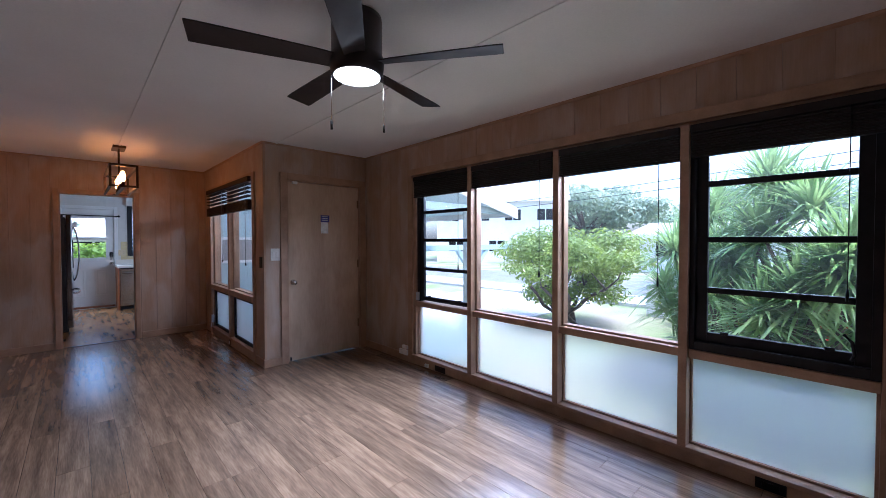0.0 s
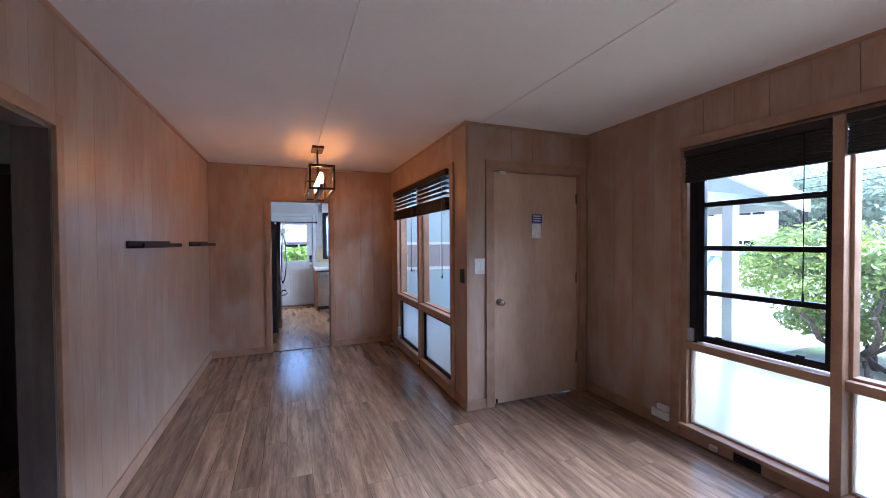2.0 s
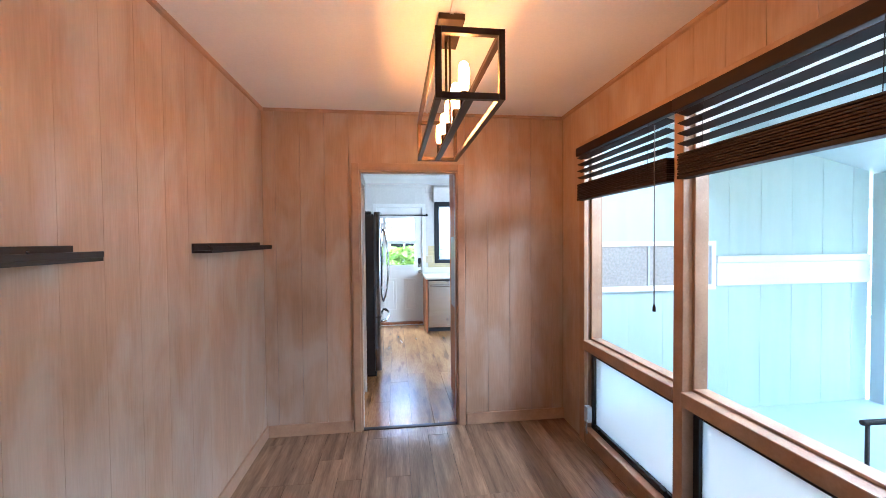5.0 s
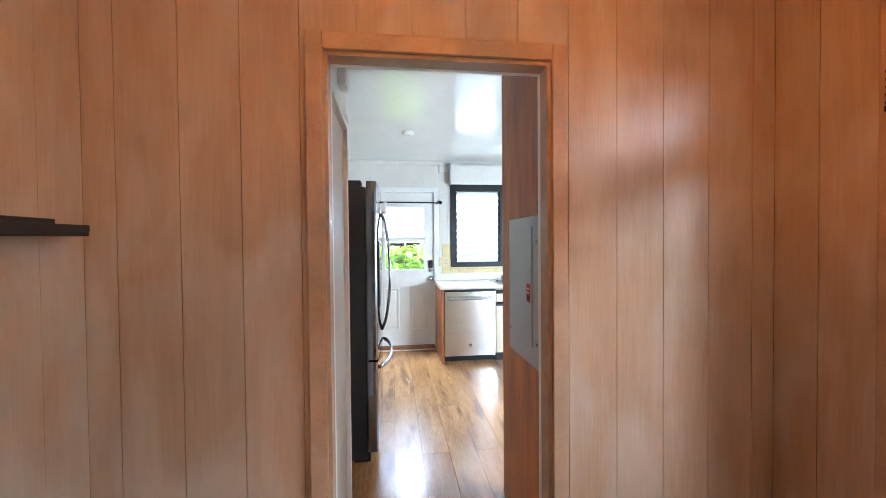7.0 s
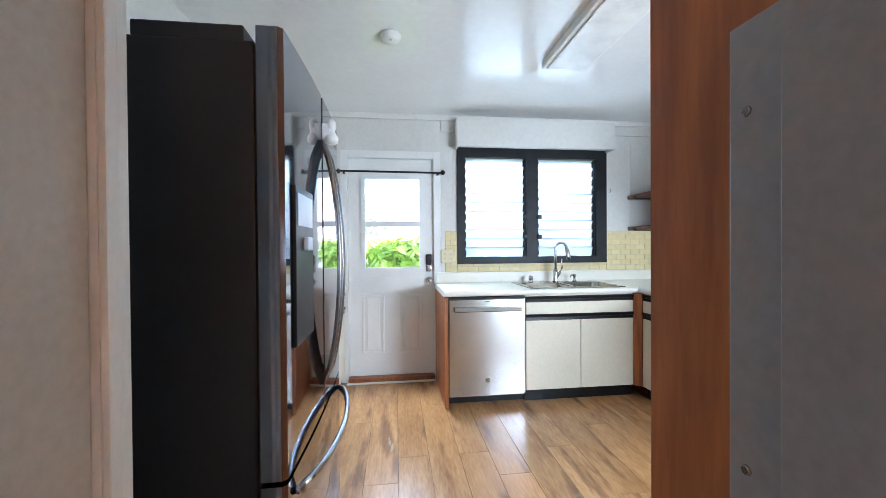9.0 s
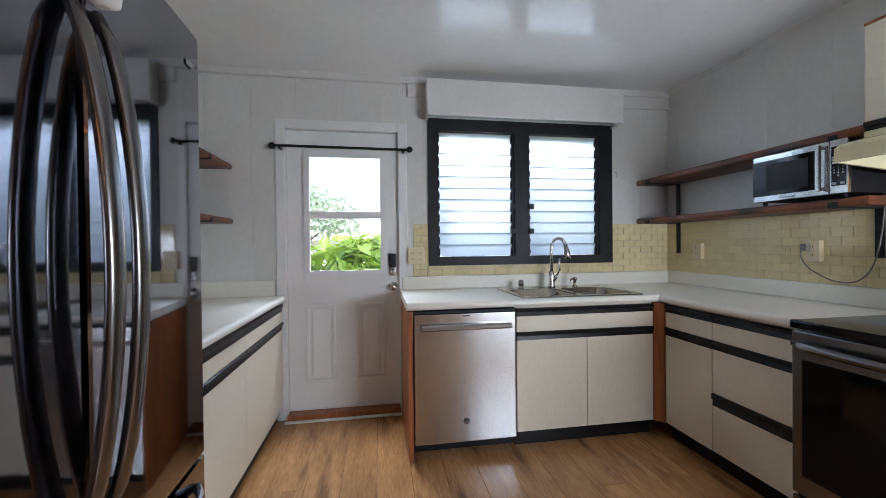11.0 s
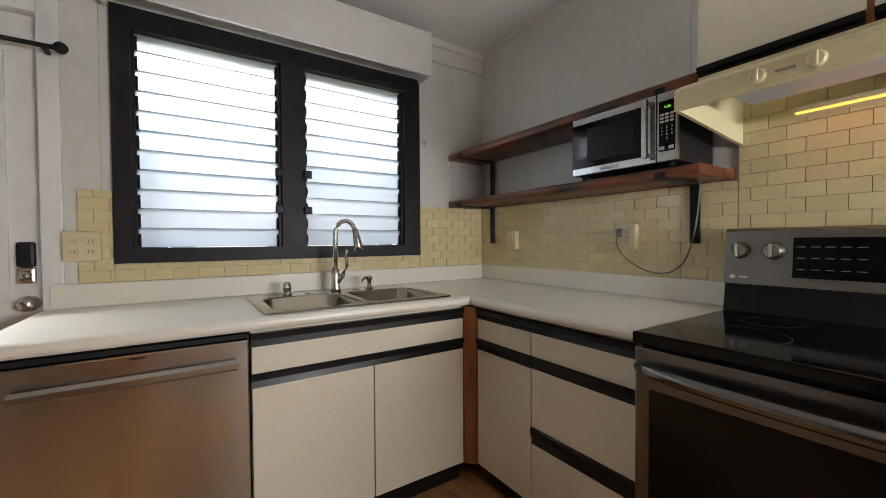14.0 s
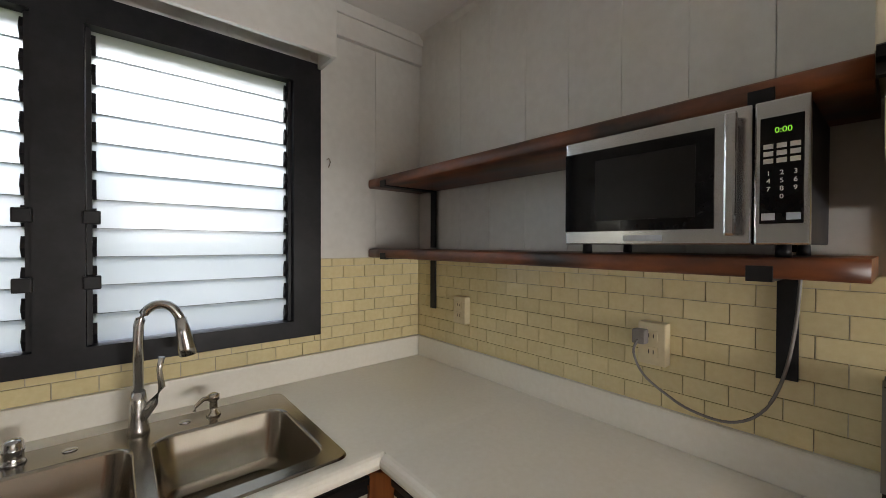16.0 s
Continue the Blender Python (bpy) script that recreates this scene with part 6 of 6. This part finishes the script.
def tree(name, label, x, y, trunk_h, crown, leaves, size, mat, seed, base=GROUND, stems=1, trunk_r=0.12, category="tree"):
    """A trunk with limbs and a crown of clumps; crown is (rx, ry, rz, centre z above the base)."""
    rnd = random.Random(seed)
    t = thing(name, label, category, (x, y, base))
    rx, ry, rz, cz = crown
    clumps = []
    while len(clumps) < 26:
        p = Vector((rnd.uniform(-1, 1), rnd.uniform(-1, 1), rnd.uniform(-1, 1)))
        if 0.25 < p.length < 1:
            clumps.append(Vector((p.x * rx, p.y * ry, cz + p.z * rz)))
    bm = bmesh.new()
    tips = []
    wob = 0.06 if stems < 6 else 0.13
    for s in range(stems):
        a = math.tau * s / stems + rnd.random()
        lean = Vector((math.cos(a), math.sin(a), 0)) * ((0.25 if stems < 6 else rnd.uniform(0.15, 0.6)) * rx if stems > 1 else 0.05)
        pts = [Vector((0, 0, -0.05)) + lean * (0.2 if stems < 6 else 0.75)]
        for k in range(1, 5):
            u = k / 4
            pts.append(Vector((lean.x * u * 1.3 + rnd.uniform(-wob, wob), lean.y * u * 1.3 + rnd.uniform(-wob, wob), trunk_h * u)))
        tube(bm, [p + Vector((x, y, base)) for p in pts], [trunk_r * (1 - 0.5 * k / 4) for k in range(5)], 7)
        tips.append(pts[-1])
    part("trunk", bm, "bark", t)
    bm = bmesh.new()
    for c in clumps:
        s = min(tips, key=lambda q: (q - c).length)
        mid = (s + c) / 2 + Vector((rnd.uniform(-0.1, 0.1), rnd.uniform(-0.1, 0.1), -0.1)) * rx * 0.5
        tube(bm, [p + Vector((x, y, base)) for p in (s * 0.97, mid, c)], [trunk_r * 0.4, trunk_r * 0.25, trunk_r * 0.1], 5)
    part("limbs", bm, "bark", t)
    cs, ns, ss = [], [], []
    for c in clumps:
        cr = rnd.uniform(0.30, 0.5)
        for k in range(leaves // len(clumps)):
            d = Vector((rnd.gauss(0, 1), rnd.gauss(0, 1), rnd.gauss(0, 1))).normalized()
            r = cr * rnd.random() ** 0.4
            p = c + Vector((d.x * rx * r, d.y * ry * r, d.z * rz * r))
            cs.append(p)
            ns.append(d + Vector((0, 0, 0.5)))
            ss.append(size * rnd.uniform(0.6, 1.25))
    me = leaf_mesh("crown", cs, ns, ss, rnd)
    me.materials.append(M[mat])
    cr = new("crown", me)
    cr.parent = t
    return t

tree("bush", "clipped green bush with twisted bare stems", 8.9, 3.95, 0.95, (1.45, 1.85, 0.72, 1.40), 15000, 0.058, "leaf", 3, stems=9, trunk_r=0.06, category="bush")
tree("tree", "leafy green tree behind the street", 44, 21, 3.2, (7, 7, 3.0, 5.4), 9000, 0.33, "leaf3", 5, trunk_r=0.35)
tree("tree", "leafy green tree behind the street", 52, 9, 2.8, (9, 8, 2.6, 4.4), 9000, 0.33, "leaf3", 6, trunk_r=0.35)
tree("tree", "leafy green tree behind the street", 58, 32, 3.2, (10, 10, 3.5, 5.2), 8000, 0.38, "leaf3", 7, trunk_r=0.35)
tree("tree", "leafy green tree behind the street", 50, -6, 3.2, (9, 9, 3.0, 4.4), 8000, 0.38, "leaf3", 17, trunk_r=0.35)
tree("tree", "leafy green tree beyond the back door", -1.9, 17.5, 1.4, (2.6, 2.0, 1.25, 2.7), 5000, 0.12, "leaf3", 8, trunk_r=0.14)
tree("shrub", "bright yellow-green broad-leaved shrub by the back door", 0.75, 11.7, 0.75, (0.75, 0.5, 0.42, 1.52), 900, 0.12, "leaf4", 9, stems=4, trunk_r=0.025, category="shrub")
tree("shrub", "low dry shrub beside the garden wall", 10.2, 1.2, 0.3, (0.9, 1.2, 0.35, 0.45), 1500, 0.06, "leaf4", 10, stems=4, trunk_r=0.02, category="shrub")


def dracaena(x, y, stems, seed):
    """A dracaena: bare leaning stems, each topped by a rosette of long strap leaves."""
    rnd = random.Random(seed)
    t = thing("dracaena", "dracaena with bare stems and spiky strap leaves", "plant", (x, y, GROUND), "dracaenas outside the window")
    for s in range(stems):
        a, h = rnd.uniform(0, math.tau), rnd.choice((rnd.uniform(0.4, 1.5), rnd.uniform(1.2, 2.6)))
        top = Vector((x + 0.45 * math.cos(a) * h * 0.6, y + 0.45 * math.sin(a) * h * 0.6, GROUND + h))
        mid = Vector((x + 0.15 * math.cos(a), y + 0.15 * math.sin(a), GROUND + h * 0.5))
        part("stem", tube(bmesh.new(), [Vector((x, y, GROUND - 0.03)), mid, top], [0.024, 0.019, 0.016], 7), "bark", t)
        verts, faces = [], []
        for k in range(190):
            az, el = rnd.uniform(0, math.tau), rnd.uniform(-0.35, 1.35)
            ln, w = rnd.uniform(0.42, 0.68), rnd.uniform(0.012, 0.020)
            d = Vector((math.cos(az) * math.cos(el), math.sin(az) * math.cos(el), math.sin(el)))
            side = Vector((-math.sin(az), math.cos(az), 0))
            droop = rnd.uniform(0.1, 0.35)
            start = top + Vector((0, 0, rnd.uniform(-0.12, 0.06)))
            i = len(verts)
            for q, ww in ((0.02, 0.6), (0.3, 1.0), (0.65, 0.8), (1.0, 0.05)):
                p = start + d * ln * q - Vector((0, 0, droop * ln * q * q))
                verts += [p - side * w * ww, p + side * w * ww]
            for q in range(3):
                faces.append((i + 2 * q, i + 2 * q + 1, i + 2 * q + 3, i + 2 * q + 2))
        me = bpy.data.meshes.new("leaves")
        me.from_pydata([v - Vector((x, y, GROUND)) for v in verts], [], faces)
        me.materials.append(M["leaf2"])
        ob = new("leaves", me)
        ob.parent = t

for k, (x, y, n) in enumerate(((5.5, -0.15, 5), (5.9, -0.9, 5), (6.1, 0.55, 5), (6.6, -0.3, 6), (6.9, 0.95, 5), (7.3, 0.1, 6), (5.3, -1.7, 4), (7.0, -1.3, 6), (7.7, 0.95, 5), (8.1, 0.75, 6), (6.2, -0.6, 6), (5.6, -0.5, 5), (5.9, 0.2, 5))):
    dracaena(x, y, n, 40 + k)

# parked red car beyond the plants
car = thing("parked_car", "red parked car half hidden by plants", "car", (11.9, -1.2, GROUND))
bm = prism(bmesh.new(), [(-3.2, 0.30), (-3.25, 0.62), (-2.9, 0.80), (-2.2, 0.88), (-1.6, 1.32), (-0.2, 1.36), (0.55, 0.92), (1.15, 0.84), (1.2, 0.35)], "x", 9.4, 11.0)
bmesh.ops.translate(bm, vec=(0, 0, GROUND), verts=bm.verts)
part("body", bm, "carpaint", car)
part("side_window", prism(bmesh.new(), [(-2.05, GROUND + 0.92), (-1.55, GROUND + 1.26), (-0.25, GROUND + 1.29), (0.3, GROUND + 0.95)], "x", 9.385, 9.41), "blackglass", car)
for y in (-2.5, 0.35):
    for x in (9.42, 10.8):
        part("wheel", lathe(bmesh.new(), (x, y, GROUND + 0.31), [(0.2, 0), (0.31, 0.02), (0.31, 0.18), (0.2, 0.2)], "x", 20), "tyre", car)
pole = thing("utility_pole", "brown wooden utility pole with wires", "pole", (20.8, -1.55, GROUND))
part("shaft", tube(bmesh.new(), [(20.8, -1.55, GROUND), (20.8, -1.55, 9.5)], [0.16, 0.11], 10), "bark", pole)
part("crossarm", boxed(20.72, 20.88, -2.7, -0.4, 8.9, 9.05), "bark", pole)
for z, dy in ((4.2, 0.0), (4.6, 0.1), (8.95, 0.9)):
    pts = [(20.8 + 0.3 * k, -1.55 + dy + 4.2 * k, z + 0.02 * (k - 6) ** 2 - 0.72) for k in range(0, 13)]
    part("wire", tube(bmesh.new(), pts, 0.015, 4), "black", pole)
    pts = [(20.8, -1.55 + dy - 4.2 * k, z + 0.02 * (k - 6) ** 2 - 0.72) for k in range(0, 13)]
    part("wire", tube(bmesh.new(), pts, 0.015, 4), "black", pole)
# ---------- pieces: boards, floor planks, tiles ----------
def regular(a, b, step, start):
    out = [a]
    x = start
    while x < b - 0.03:
        if x > a + 0.03:
            out.append(x)
        x += step
    return out + [b]

planks(wall_left, "x", XL, -0.012, regular(YB, YE, 0.1815, 3.40 - 0.1815 * 36), 0.0, ZC, [(LDOOR[0] - 0.0, LDOOR[1], -1, LDOOR[3])], "panelling", 0.0011)
planks(wall_end, "y", YE, 0.012, regular(XL, XD, 0.181, -0.083), 0.0, ZC, [KDOOR], "panelling")
planks(wall_dwin, "x", XD, 0.012, regular(YD, YE, 0.178, 3.984), 0.0, ZC, [DWIN_HOLE], "panelling")
planks(wall_door, "y", YD, 0.012, regular(XD, XW, 0.22, 2.41), 0.0, ZC, [FDOOR], "panelling")
planks(wall_win, "x", XW, 0.012, regular(YB, YD, 0.2, -3.12), 0.0, ZC, [WIN_HOLE], "panelling")
planks(k_right, "x", KX, 0.006, regular(YE + 0.16, KY, 0.178, 6.75), 0.0, KZ, [], "kwall", 0.0013, "board")
planks(k_far, "y", KY, 0.006, regular(KL, KX, 0.30, -0.038), 0.0, KZ, [BDOOR, KWIN], "kwall", 0.0012, "board")


def plank_floor(owner, x0, x1, y0, y1, width, length, material, seed, hole=None):
    """Floor planks laid along y with staggered ends; whole planks share one mesh."""
    rnd = random.Random(seed)
    cache = {}
    def mesh(w, ln):
        key = (round(w, 3), round(ln, 3))
        if key not in cache:
            bm = bmesh.new()
            g, c = 0.0003, 0.0007
            v = [bm.verts.new(p) for p in ((g, g, -0.005), (w - g, g, -0.005), (w - g, ln - g, -0.005), (g, ln - g, -0.005),
                                           (g + c, g + c, 0), (w - g - c, g + c, 0), (w - g - c, ln - g - c, 0), (g + c, ln - g - c, 0))]
            for q in ((4, 5, 6, 7), (0, 1, 5, 4), (1, 2, 6, 5), (2, 3, 7, 6), (3, 0, 4, 7)):
                bm.faces.new([v[i] for i in q])
            me = bpy.data.meshes.new("floor_plank")
            bm.to_mesh(me)
            bm.free()
            me.materials.append(M[material])
            cache[key] = me
        return cache[key]
    x = x0
    while x < x1 - 0.01:
        w = min(width, x1 - x)
        y = y0 - rnd.choice((0.0, 0.2, 0.4, 0.6, 0.8)) * length
        while y < y1 - 0.01:
            a, b = max(y, y0), min(y + length, y1)
            if b - a > 0.02:
                ob = new("floor_plank", mesh(w, b - a))
                ob.location = (x, a, 0)
                ob.parent = owner
            y += length
        x += width

plank_floor(floor, XL, XW + 0.01, YB, YE + 0.01, 0.152, 1.22, "floor", 21)
plank_floor(kfloor, KL, KX, YE + 0.03, KY, 0.182, 1.22, "kfloor", 22)


def tiling(owner, axis, face, out, u0, u1, z0, z1, w=0.1016, h=0.0506, holes=()):
    """Cream subway tiles in running bond on a grout bed."""
    cache = {}
    def mesh(a, b):
        key = (round(a, 3), round(b, 3))
        if key not in cache:
            bm = boxed(0.0, 0.007, 0.001, a - 0.001, 0.001, b - 0.001, 0.0) if axis == "x" else boxed(0.0015, a - 0.0015, 0.0, 0.007, 0.0015, b - 0.0015)
            me = bpy.data.meshes.new("tile")
            bm.to_mesh(me)
            bm.free()
            me.materials.append(M["tile"])
            cache[key] = me
        return cache[key]
    rows = int(math.ceil((z1 - z0) / h - 0.05))
    for r in range(rows):
        z = z0 + r * h
        hh = min(h, z1 - z)
        u = u0 - (w / 2 if r % 2 else 0)
        while u < u1 - 0.004:
            a, b = max(u, u0), min(u + w, u1)
            if b - a > 0.008:
                ob = new("tile", mesh(b - a, hh))
                ob.location = (face - 0.007 if out < 0 else face, a, z) if axis == "x" else (a, face - 0.007 if out < 0 else face, z)
                ob.parent = owner
            u += w

bs = struct("backsplash_east", boxed(KX - 0.004, KX, 8.712, KY - 0.001, 0.998, 1.386), "grout", "cream subway tile backsplash", "backsplash")
tiling(bs, "x", KX - 0.004, -1, 8.712, KY - 0.006, 0.998, 1.384)
bs = struct("backsplash_range", boxed(KX - 0.004, KX, 7.2, 8.711, 0.90, 1.688), "grout", "cream subway tile behind the range", "backsplash")
tiling(bs, "x", KX - 0.004, -1, 7.2, 8.711, 0.9474, 1.688)
bs = struct("backsplash_north", boxed(2.997, KX - 0.0045, KY - 0.004, KY, 0.998, 1.386), "grout", "cream subway tile backsplash", "backsplash")
tiling(bs, "y", KY - 0.004, -1, 2.997, KX - 0.012, 0.998, 1.384)
bs = struct("backsplash_window", boxed(1.50, 2.996, KY - 0.004, KY, 0.998, 1.074), "grout", "cream subway tile under the window", "backsplash")
tiling(bs, "y", KY - 0.004, -1, 1.50, 2.996, 0.998, 1.073)
bs = struct("backsplash_west", boxed(1.385, 1.499, KY - 0.004, KY, 0.998, 1.386), "grout", "cream subway tile beside the window", "backsplash")
tiling(bs, "y", KY - 0.004, -1, 1.385, 1.498, 0.998, 1.384)
